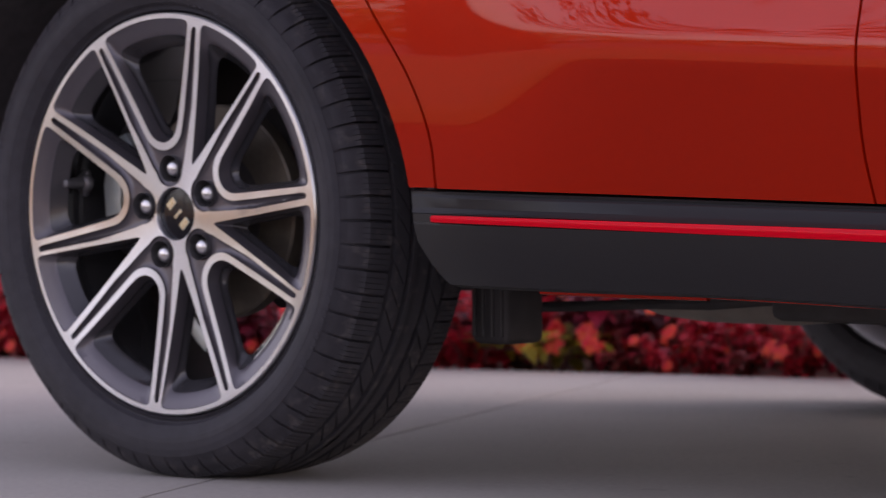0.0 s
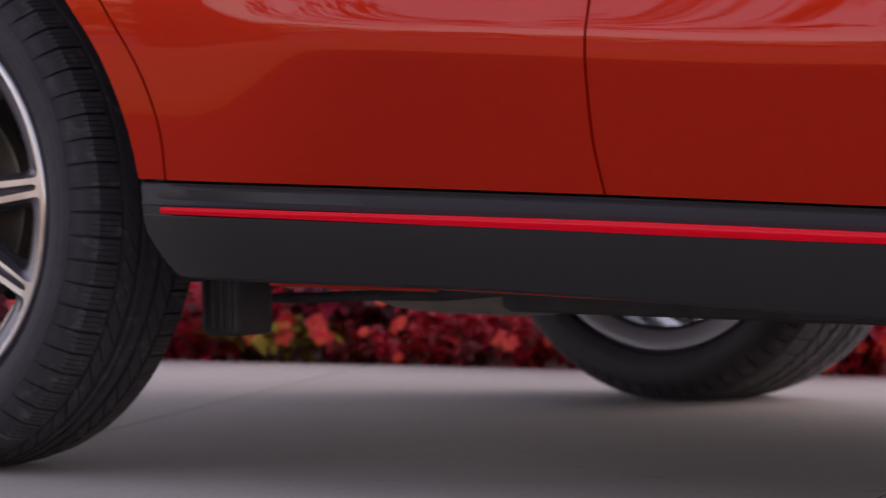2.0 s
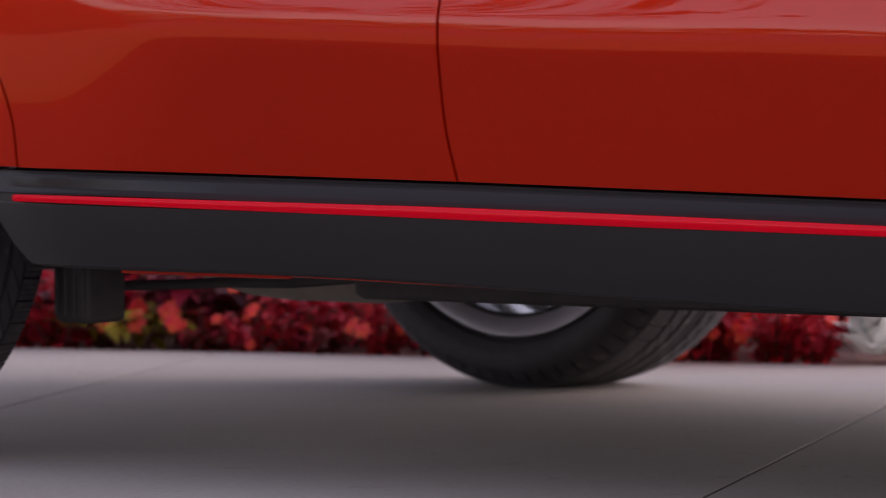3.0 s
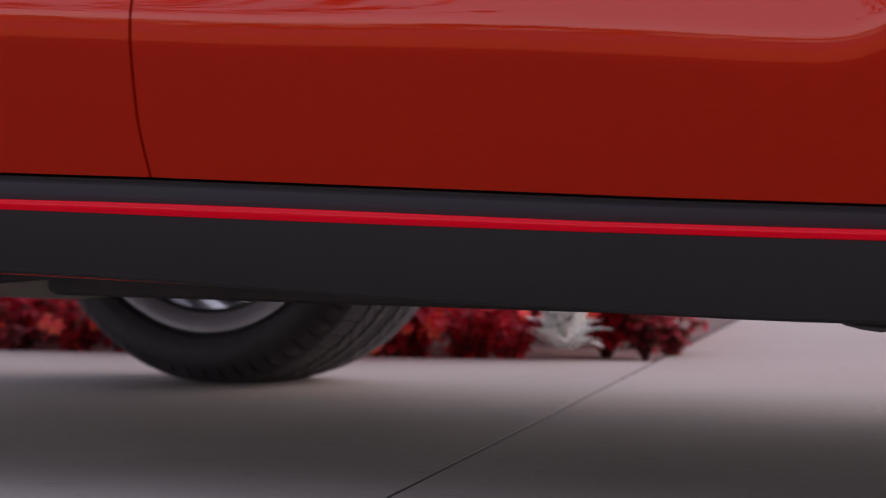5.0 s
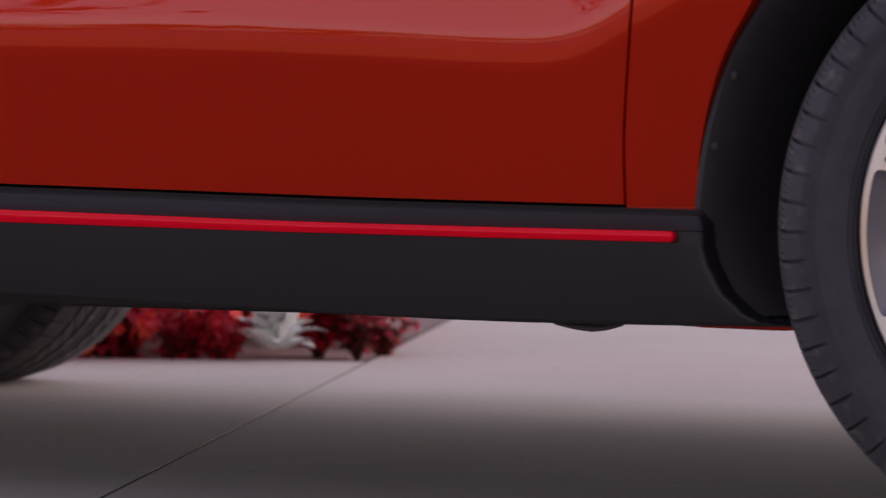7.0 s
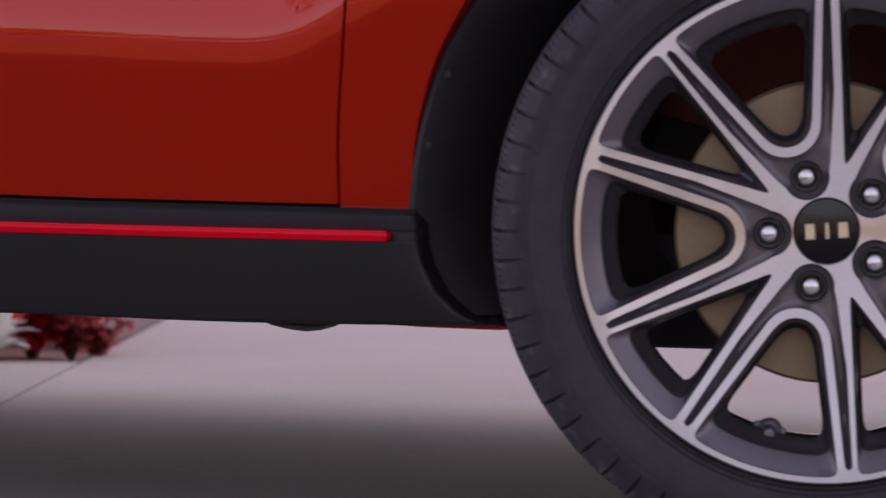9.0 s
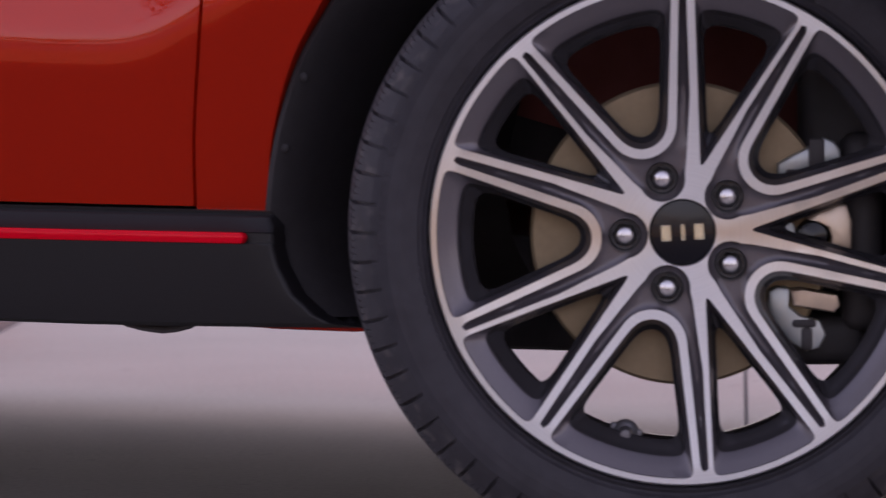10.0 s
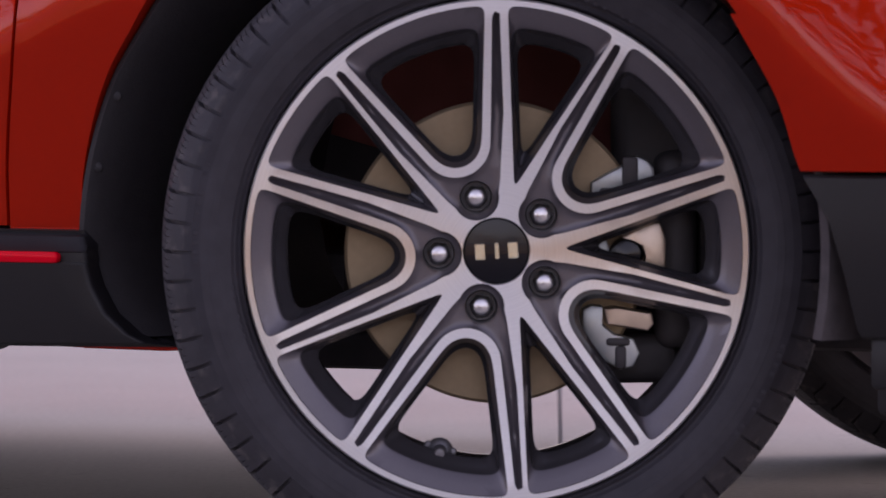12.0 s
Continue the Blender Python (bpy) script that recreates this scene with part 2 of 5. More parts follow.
def lathe(bm, profile, n=64, closed=False, m=None):
    """profile: (radius, y) round the y axis."""
    rings = []
    for i in range(n):
        a = 2 * math.pi * i / n
        ring = [bm.verts.new((r * math.sin(a), y, r * math.cos(a))) for r, y in profile]
        if m:
            for v in ring:
                v.co = m @ v.co
        rings.append(ring)
    k = len(profile)
    for i in range(n):
        a, b = rings[i], rings[(i + 1) % n]
        for j in range(k if closed else k - 1):
            j2 = (j + 1) % k
            bm.faces.new((a[j], b[j], b[j2], a[j2]))
    return rings


def tube(bm, pts, radius, n=10):
    """A round bar through points; radius: a number or one per point."""
    pts = [Vector(p) for p in pts]
    rings = []
    for i, p in enumerate(pts):
        d = (pts[min(i + 1, len(pts) - 1)] - pts[max(i - 1, 0)]).normalized()
        q = d.to_track_quat("Z", "Y")
        r = radius[i] if isinstance(radius, (list, tuple)) else radius
        rings.append([bm.verts.new(p + q @ Vector((r * math.cos(2 * math.pi * k / n), r * math.sin(2 * math.pi * k / n), 0))) for k in range(n)])
    for a, b in zip(rings, rings[1:]):
        for k in range(n):
            bm.faces.new((a[k], a[(k + 1) % n], b[(k + 1) % n], b[k]))
    bm.faces.new(rings[0][::-1])
    bm.faces.new(rings[-1])


def smooth01(f):
    f = min(1.0, max(0.0, f))
    return f * f * (3 - 2 * f)


def lerp_table(table, x):
    xs, ys = zip(*table)
    return float(np.interp(x, xs, ys))


def curve_table(table, x):
    """Smooth interpolation through a short table (first column rising)."""
    xs, ys = zip(*table)
    n = len(xs)
    if x <= xs[0] or x >= xs[-1]:
        i = 0 if x <= xs[0] else n - 2
        k = (ys[i + 1] - ys[i]) / (xs[i + 1] - xs[i])
        e = 0 if x <= xs[0] else n - 1
        return ys[e] + k * (x - xs[e])
    i = max(j for j in range(n - 1) if xs[j] <= x)
    sl = [(ys[j + 1] - ys[j]) / (xs[j + 1] - xs[j]) for j in range(n - 1)]
    tan = lambda j: sl[0] if j == 0 else sl[-1] if j == n - 1 else (sl[j - 1] + sl[j]) / 2
    h = xs[i + 1] - xs[i]
    s = (x - xs[i]) / h
    return ((2 * s**3 - 3 * s * s + 1) * ys[i] + (s**3 - 2 * s * s + s) * h * tan(i)
            + (3 * s * s - 2 * s**3) * ys[i + 1] + (s**3 - s * s) * h * tan(i + 1))


# ---------------------------------------------------------------- the ground: concrete slabs in strips, one sheet beyond
JN = Vector((0.8965, 0.4430, 0))      # across the strips
JD = Vector((-0.4430, 0.8965, 0))     # along the joints
bm = bmesh.new()
for r0, r1 in ((0.0, 30), (30, 400), (400, 3000)):
    n = 48
    ring = lambda r: [bm.verts.new((2 + r * math.cos(2 * math.pi * i / n), r * math.sin(2 * math.pi * i / n), -0.025)) for i in range(n)]
    b = ring(r1)
    if r0 == 0:
        bm.faces.new(b)
    else:
        for i in range(n):
            bm.faces.new((a[i], b[i], b[(i + 1) % n], a[(i + 1) % n]))
    a = b
bmesh.ops.remove_doubles(bm, verts=bm.verts[:], dist=0.001)
ground = tagged(part("ground", bm, M_PLAZA), "pale paved ground reaching to the horizon", "ground", kind="structure")

driveway = tagged(new("driveway"), "pale pinkish-grey concrete driveway laid in long slabs", "pavement", kind="structure")
BED_CORNER = Vector((0.353, 2.271, 0))
BED_EDGE = Vector((0.969, 0.2475, 0)).normalized()


def slab_mesh(length, width):
    bm = bmesh.new()
    e, t = 0.0006, 0.06
    outline = [(-width / 2, -length / 2), (width / 2, -length / 2), (width / 2, length / 2), (-width / 2, length / 2)]
    rows = []
    for inset, z in ((0, -t), (0, -e), (e * 0.4, -e * 0.35), (e, 0)):
        rows.append([bm.verts.new((x - math.copysign(inset, x), y - math.copysign(inset, y), z)) for x, y in outline])
    for a, b in zip(rows, rows[1:]):
        for i in range(4):
            bm.faces.new((a[i], a[(i + 1) % 4], b[(i + 1) % 4], b[i]))
    bm.faces.new(rows[-1])
    return mesh_of("slab", bm, M_CONC, smooth=0)


SLAB_LEN = 6.10
slab = slab_mesh(SLAB_LEN - 0.006, 1.212 - 0.0055)
turn = Matrix(((JN.x, JD.x, 0, 0), (JN.y, JD.y, 0, 0), (0, 0, 1, 0), (0, 0, 0, 1)))
for k in range(-7, 8):
    c = 0.060 + 1.212 * (k + 0.5)
    for j in range(-3, 4):
        along = 1.15 + SLAB_LEN * j
        if c < 1.27 and j >= 0:
            continue                      # cut to the planting bed below
        p = JN * c + JD * along
        part("slab", slab, None, driveway, m=Matrix.Translation(p) @ turn)


# the strips that end at the planting bed are cut to its slanting edge
def cut_slab(c0, c1, a0):
    bm = bmesh.new()
    pts = []
    for c in (c0 + 0.0027, c1 - 0.0027):
        s = (BED_CORNER - JN * c).cross(BED_EDGE).z / JD.cross(BED_EDGE).z
        pts.append((c, s))
    low = [JN * pts[0][0] + JD * a0, JN * pts[1][0] + JD * a0]
    up = [JN * pts[1][0] + JD * pts[1][1], JN * pts[0][0] + JD * pts[0][1]]
    loop = low + up
    mid = sum(loop, Vector()) / 4
    rows = []
    for inset, z in ((0, -0.06), (0, -0.0006), (0.0003, -0.0002), (0.0006, 0.0)):
        rows.append([bm.verts.new(p + (mid - p).normalized() * inset + Vector((0, 0, z))) for p in loop])
    for a, b in zip(rows, rows[1:]):
        for i in range(4):
            bm.faces.new((a[i], a[(i + 1) % 4], b[(i + 1) % 4], b[i]))
    bm.faces.new(rows[-1])
    part("slab", bm, M_CONC, driveway, smooth=0)


for k in range(-7, 1):
    cut_slab(0.060 + 1.212 * k, 0.060 + 1.212 * (k + 1), 1.15 - SLAB_LEN / 2 + 0.003)
bm = bmesh.new()
for k in range(-6, 8):
    c = 0.060 + 1.212 * k
    for s in ((-19, 19),) if c > 1.0 else ((-19, 2.0),):
        q = [JN * (c - 0.006) + JD * s[0], JN * (c + 0.006) + JD * s[0], JN * (c + 0.006) + JD * s[1], JN * (c - 0.006) + JD * s[1]]
        bm.faces.new([bm.verts.new(p + Vector((0, 0, -0.0009))) for p in q])
tagged(part("joint_filler", bm, M_JOINT, driveway, smooth=0), "dark dirt in the slab joints")
# a broken pale scrape across one slab
rnd = random.Random(3)
for a, b in ((0.02, 0.10), (0.115, 0.15), (0.19, 0.235), (0.245, 0.33), (0.40, 0.43), (0.47, 0.475)):
    bm = bmesh.new()
    p, q = Vector((0.34, 0.138, 0)), Vector((0.872, 0.489, 0))
    side = Vector((-q.y, q.x, 0))
    n = 7
    up = [bm.verts.new(p + q * (a + (b - a) * i / n) + side * (0.0012 * math.sin(math.pi * i / n) + rnd.uniform(-0.0004, 0.0006)) + Vector((0, 0, 0.0004))) for i in range(n + 1)]
    dn = [bm.verts.new(v.co - side * (0.0008 + 0.0016 * math.sin(math.pi * i / n))) for i, v in enumerate(up)]
    for i in range(n):
        bm.faces.new((up[i], up[i + 1], dn[i + 1], dn[i]))
    part("scrape_mark", bm, M_SCRAPE, driveway, smooth=0)

# unseen ground added for reflections: dark strip for shade, sunlit-toned sheet under the camera
bm = bmesh.new()
g = [[bm.verts.new((-60 + 2 * i, y, z)) for y, z in ((-0.80, -0.01), (-0.80, 0.004), (-0.82, 0.006), (-2.6, 0.022), (-4.36, 0.008), (-4.36, -0.01))] for i in range(61)]
for a, b in zip(g, g[1:]):
    for j in range(5):
        bm.faces.new((a[j], b[j], b[j + 1], a[j + 1]))
tagged(part("road", bm, M_SHADE_GROUND), "unseen dark ground beside the parked car, added as reflected shade", "road", kind="structure")
bm = bmesh.new()
g = [[bm.verts.new((-60 + 2 * i, y, z)) for y, z in ((-4.36, -0.02), (-4.36, 0.085), (-4.375, 0.098), (-4.40, 0.10), (-16.0, 0.12), (-16.0, -0.02))] for i in range(61)]
for a, b in zip(g, g[1:]):
    for j in range(5):
        bm.faces.new((a[j], b[j], b[j + 1], a[j + 1]))
tagged(part("pavement", bm, M_SUNLIT_GROUND), "unseen warm-toned ground with a low kerb, added as reflected sunlit paving", "pavement", kind="structure")

# planting bed: a gently mounded sheet of mulch
bm = bmesh.new()
N1, N2 = 70, 40
grid = []
for i in range(N1):
    row = []
    for j in range(N2):
        u, v = 7.2 * i / (N1 - 1), 4.0 * j / (N2 - 1)
        p = BED_CORNER - BED_EDGE * u + JD * v
        d = min(u, v, 0.6) / 0.6
        z = -0.02 + 0.035 * d + 0.012 * noise.noise(p * 9) * min(1, d * 4) + 0.008 * noise.noise(p * 31)
        row.append(bm.verts.new((p.x, p.y, z)))
    grid.append(row)
for i in range(N1 - 1):
    for j in range(N2 - 1):
        bm.faces.new((grid[i][j], grid[i + 1][j], grid[i + 1][j + 1], grid[i][j + 1]))
tagged(part("planting_bed", bm, M_SOIL), "reddish-brown bark mulch bed beside the concrete", "flower bed", kind="structure")


# ---------------------------------------------------------------- the wheels
RING = 0.251
FACE_UNIT = RING / 446.0            # face outlines follow the camera's view, where the ring's radius is 446 pixels
R_TYRE = 0.337
HUB_Z = 0.331
HUB_IN = 0.0115                     # the hub lies this far inside the rim
CORE = Matrix.Translation((0, 0.0120, 0))     # the nuts and the cap sit deeper still


def arc(cx, cy, r, a0, a1, n):
    return [(cx + r * math.cos(radians(a0 + (a1 - a0) * i / n)), cy + r * math.sin(radians(a0 + (a1 - a0) * i / n))) for i in range(n + 1)]


def rounded(poly, radii, n=6):
    """Round the corners of a closed polygon."""
    out = []
    k = len(poly)
    for i, (p, r) in enumerate(zip(poly, radii)):
        p, a, b = Vector(p), Vector(poly[i - 1]), Vector(poly[(i + 1) % k])
        if r <= 0:
            out.append(tuple(p))
            continue
        da, db = (a - p).normalized(), (b - p).normalized()
        ang = da.angle(db)
        t = min(r / math.tan(ang / 2), (a - p).length * 0.49, (b - p).length * 0.49)
        s, e = p + da * t, p + db * t
        for j in range(n + 1):
            f = j / n
            out.append(tuple(s * (1 - f) ** 2 + p * 2 * f * (1 - f) + e * f * f))
    return out


def circle_cap(left, right, r, n=8):
    """Points on the circle of radius r from the angle of left to that of right (both (along, across))."""
    a0, a1 = math.atan2(left[1], left[0]), math.atan2(right[1], right[0])
    return [(r * math.cos(a0 + (a1 - a0) * i / n), r * math.sin(a0 + (a1 - a0) * i / n)) for i in range(n + 1)]


def soften(poly, step, sigma):
    """A closed outline drawn evenly and smoothed, so that its corners are rounded."""
    p = np.array(poly + [poly[0]], float)
    d = np.r_[0, np.cumsum(np.hypot(*np.diff(p, axis=0).T))]
    n = int(d[-1] / step)
    at = np.linspace(0, d[-1], n, endpoint=False)
    q = np.stack([np.interp(at, d, p[:, 0]), np.interp(at, d, p[:, 1])], 1)
    k = int(3 * sigma / step) + 1
    w = np.exp(-0.5 * (np.arange(-k, k + 1) * step / sigma) ** 2)
    w /= w.sum()
    out = sum(wi * np.roll(q, i - k, axis=0) for i, wi in enumerate(w))
    return [tuple(map(float, r)) for r in out]


# outlines in units along an axis and across it
def u_window():
    top = circle_cap((402, -131), (402, 131), 436, 10)
    side = lambda a: 61 + (a - 232) * 0.40
    poly = [(192, -side(192))] + [top[0]] + top[1:-1] + [top[-1]] + [(192, side(192))]
    # rounded foot round (188, 0)
    return soften(poly + arc(206, 0, 46.5, 112, 248, 14)[1:-1], 7, 11)


def v_window():
    top = circle_cap((402, -93), (402, 93), 436, 8)
    return soften([(116, 0)] + top, 7, 11)


def inset_window(u_shaped, off, top, sigma):
    """The window's outline drawn in: off from its sides, top from its outer end, with its corners rounded."""
    slope = 0.40 if u_shaped else 0.3252
    half = lambda a: (61 + (a - 232) * slope if u_shaped else (a - 116) * slope) - off * math.hypot(1, slope)
    lo, hi = 200.0, 436.0
    for k in range(40):
        mid = (lo + hi) / 2
        lo, hi = (mid, hi) if math.hypot(mid, half(mid)) < 436 - top else (lo, mid)
    cap = circle_cap((lo, -half(lo)), (lo, half(lo)), 436 - top, 10)
    if u_shaped:
        return soften(cap + arc(206, 0, 46.5 - off, 112, 248, 14), 5, sigma)
    return soften([(116 + off * math.hypot(1, slope) / slope, 0)] + cap, 5, sigma)


def pocket():
    """The dark recess round a lug nut that runs out along both neighbouring spokes as a groove."""
    lower = lambda a: 74.7 + (a - 225) * 0.391               # edge beside the U window
    outer = lambda a: 98.7 + (a - 225) * (0.336 if a > 225 else 0.322)   # edge beside the V window
    right = [(389, lower(389)), (300, lower(300)), (225, lower(225))] + arc(206, 0, 62.2, 112, 180, 9)
    left = [(x, -y) for x, y in right[::-1]][1:]
    inner = right + left                                       # from the right tip, round the U, to the left tip
    rtip = [(396, outer(392) - 3.5), (398.5, (lower(392) + outer(392)) / 2), (395, lower(392) + 3.0)]
    back = [(392, outer(392)), (300, outer(300)), (225, outer(225)), (175, 76.5), (143, 62.6), (115, 50.5)]
    lug = arc(102, 0, 41, 98, 262, 14)
    ltip = [(x, -y) for x, y in rtip[::-1]]
    return inner + ltip + [(x, -y) for x, y in back] + [(x, -y) for x, y in lug] + back[::-1] + rtip


def spun(poly, deg):
    """From (along, across) about an axis at deg clockwise from the top, to wheel coordinates (x right, z up) in metres."""
    a = radians(deg)
    return [((p * math.sin(a) + q * math.cos(a)) * FACE_UNIT, (p * math.cos(a) - q * math.sin(a)) * FACE_UNIT) for p, q in poly]


def inside(poly, x, y):
    c = False
    j = len(poly) - 1
    for i in range(len(poly)):
        if (poly[i][1] > y) != (poly[j][1] > y) and x < (poly[j][0] - poly[i][0]) * (y - poly[i][1]) / (poly[j][1] - poly[i][1]) + poly[i][0]:
            c = not c
        j = i
    return c


def dish(x, z):
    """How far the spoke face lies inside the rim's face."""
    r = math.hypot(x, z)
    return HUB_IN * max(0.0, 1 - (r / 0.235) ** 2)


def wheel_meshes():
    windows = [spun(u_window(), 72 * k) for k in range(5)] + [spun(v_window(), 72 * k + 36.4) for k in range(5)]
    pockets = [spun(pocket(), 72 * k) for k in range(5)]
    n_out = 120
    bore = [(0.0165 * math.sin(2 * math.pi * i / 32), 0.0575 + 0.0165 * math.cos(2 * math.pi * i / 32)) for i in range(32)]
    spine = [spun([(a, s * ((77.5 + (a - 232) * 0.402) + (62 + (a - 111) * 0.322)) / 2) for a in range(160, 391, 10)], 0) for s in (1, -1)]

    def sink(x, z):
        """Depth of the recess: its floor falls away from its edge."""
        d = 1.0
        w = pockets[0]
        for i in range(len(w)):
            ax, az = w[i - 1]
            bx, bz = w[i][0] - ax, w[i][1] - az
            t = min(1.0, max(0.0, ((x - ax) * bx + (z - az) * bz) / max(1e-12, bx * bx + bz * bz)))
            d = min(d, math.hypot(x - ax - t * bx, z - az - t * bz))
        far = min(1.0, max(0.0, (math.hypot(x, z) - 0.085) / 0.06))
        return 0.0040 + 0.002 * far + (0.0022 + 0.003 * far) * (1 - math.exp(-d / (0.0016 + 0.0014 * far)))
    outer = [(RING * 0.999 * math.sin(2 * math.pi * i / n_out), RING * 0.999 * math.cos(2 * math.pi * i / n_out)) for i in range(n_out)]
    cap = [(0.034 * math.sin(2 * math.pi * i / 40), 0.034 * math.cos(2 * math.pi * i / 40)) for i in range(40)]
    verts, edges = [], []
    for loop in [outer, cap, bore] + windows + pockets:
        s = len(verts)
        verts += [Vector(p) for p in loop]
        edges += [(s + i, s + (i + 1) % len(loop)) for i in range(len(loop))]
    for line in spine:
        s = len(verts)
        verts += [Vector(p) for p in line]
        edges += [(s + i, s + i + 1) for i in range(len(line) - 1)]
    for i in range(-36, 37):
        for j in range(8, 66):
            x, z = 0.0036 * (i + 0.5 * (j % 2)), 0.0031 * j
            if inside(pockets[0], x, z) and math.hypot(x, z - 0.0575) > 0.0180:
                verts.append(Vector((x, z)))
    # extra points keep the dish smooth
    for r in (0.06, 0.09, 0.12, 0.15, 0.18, 0.21, 0.238):
        for i in range(60):
            verts.append(Vector((r * math.sin(2 * math.pi * i / 60), r * math.cos(2 * math.pi * i / 60))))
    vo, eo, fo, *_ = geometry.delaunay_2d_cdt(verts, edges, [], 0, 1e-6)
    bright, dark, recess = bmesh.new(), bmesh.new(), bmesh.new()
    vb = {}

    def vert(bm, key, i, d):
        k = (key, i)
        if k not in vb:
            x, z = vo[i]
            vb[k] = bm.verts.new((x, dish(x, z) + d, z))
        return vb[k]

    top_edges = {}
    for f in fo:
        cx, cz = sum(vo[i].x for i in f) / len(f), sum(vo[i].y for i in f) / len(f)
        if not 0.0338 < math.hypot(cx, cz) < RING or any(inside(w, cx, cz) for w in windows):
            continue
        which = [k for k, w in enumerate(pockets) if inside(w, cx, cz)]
        pk = bool(which)
        if pk and which[0]:
            for i, j in zip(f, list(f[1:]) + [f[0]]):
                top_edges.setdefault((min(i, j), max(i, j)), []).append(which[0])
            continue
        if pk and math.hypot(cx, cz - 0.0575) < 0.0165:
            continue
        bm = recess if pk else bright
        bm.faces.new([vert(bm, "p" if pk else "b", i, sink(*vo[i]) if pk else 0.0) for i in f])
        for i, j in zip(f, list(f[1:]) + [f[0]]):
            top_edges.setdefault((min(i, j), max(i, j)), []).append(0 if pk else -1)
    # walls of the pockets and chamfered lips
    for (i, j), kinds in top_edges.items():
        if len(kinds) == 2 and kinds[0] != kinds[1] and 0 in kinds:
            a, b = vert(recess, "w", i, 0.0004), vert(recess, "w", j, 0.0004)
            c, d = vert(recess, "p", j, sink(*vo[j])), vert(recess, "p", i, sink(*vo[i]))
            recess.faces.new((a, b, c, d))

    # window walls: a bevel, broad at the outer end, then a steep wall that leans in, coloured dark as its shade
    walls = []
    for u_shaped, deg in ((True, 0), (False, 36.4)):
        wall = bmesh.new()
        base = u_window() if u_shaped else v_window()
        centre = Vector((330, 0))
        rows = []
        n = len(base)
        for off, top, sigma, y, deep in ((0, 0, 0, 0.0, 0.0), (1, 1.5, 11, 0.0014, 0.0025), (4, 18, 13, 0.0045, 0.0080), (7, 35, 15, 0.0085, 0.0140), (7.6, 37.5, 16, 0.0100, 0.0160), (8.6, 41.0, 17, 0.0130, 0.0180), (11.0, 50.0, 18, 0.0190, 0.0210), (15.0, 61.0, 19, 0.0250, 0.0240), (16.0, 64.0, 20, 0.0275, 0.0260)):
            if sigma:
                line = inset_window(u_shaped, off, top, sigma)
                pts = []
                for p in base:
                    d = Vector(p) - centre
                    best = 0.5
                    away = math.atan2(d.y, d.x)
                    for (qx, qy), (rx, ry) in zip(line, line[1:] + line[:1]):
                        a0 = (math.atan2(qy, qx - centre.x) - away + math.pi) % (2 * math.pi) - math.pi
                        a1 = (math.atan2(ry, rx - centre.x) - away + math.pi) % (2 * math.pi) - math.pi
                        if abs(a0 - a1) < 1 and min(a0, a1) <= 0 <= max(a0, a1):
                            k = a0 / (a0 - a1) if a0 != a1 else 0
                            best = math.hypot(qx + (rx - qx) * k - centre.x, qy + (ry - qy) * k) / d.length
                            break
                    pts.append(tuple(centre + d * best))
            else:
                pts = base
            row = []
            for p, (x, z) in zip(spun(base, deg), spun(pts, deg)):
                f = min(1.0, max(0.0, (math.hypot(*p) - 0.185) / 0.045))
                f = f * f * (3 - 2 * f)
                row.append(wall.verts.new((x, dish(*p) + y * f + deep * (1 - f), z)))
            rows.append(row)
        for step, (a, b) in enumerate(zip(rows, rows[1:])):
            for i in range(n):
                k = (i + 1) % n
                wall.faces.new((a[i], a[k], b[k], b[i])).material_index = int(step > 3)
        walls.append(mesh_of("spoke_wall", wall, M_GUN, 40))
        walls[-1].materials.append(M_GUN_SHADE)
    # rim flange and barrel
    inner = bmesh.new()
    lathe(inner, [(0.2362, 0.0535), (0.2235, 0.060), (0.2150, 0.085), (0.2120, 0.120), (0.2150, 0.170), (0.2230, 0.200), (0.2290, 0.2035), (0.2200, 0.10), (0.2300, 0.05), (0.2370, 0.02)], n=96)
    lathe(bright, [(0.0339, dish(0.034, 0) + 0.0001), (0.0334, dish(0.034, 0) + 0.0008), (0.0334, dish(0.034, 0) + 0.012)], n=40)
    lathe(bright, [(0.2507, 0.0), (0.2525, 0.0022), (0.2525, 0.010)], n=120)
    lathe(dark, [(0.2525, 0.010), (0.2440, 0.020), (0.2300, 0.030)], n=96)
    # the hub pad behind the centre
    pad = bmesh.new()
    lathe(pad, [(0.078, 0.040), (0.078, 0.075), (0.0, 0.075)], n=48)
    lathe(pad, [(0.0335, 0.0105), (0.0335, 0.02), (0.0, 0.02)], n=40)
    pad = mesh_of("hub_pad", pad, M_DARK, 30)
    pocket_me = mesh_of("spoke_recess", recess, M_GUN, 30)
    lathe(dark, [(0.2290, 0.2035), (0.2440, 0.2080), (0.2560, 0.2095), (0.2575, 0.204), (0.2400, 0.198), (0.2290, 0.190)], n=96)
    barrel = mesh_of("barrel", inner, M_BARREL, 30)
    rim = mesh_of("wheel", dark, M_GUN, 30)
    face = mesh_of("machined_face", bright, M_ALU, 30)
    # nut: a dished seat, a hexagonal skirt and a rounded cap
    bm = bmesh.new()
    lathe(bm, [(0.0166, -0.002), (0.0168, 0.0153), (0.0158, 0.0152), (0.0153, 0.0168), (0.0146, 0.0205), (0.0080, 0.0215)], n=32)
    seat = mesh_of("lug_seat", bm, M_SEAT, 30)
    bm = bmesh.new()
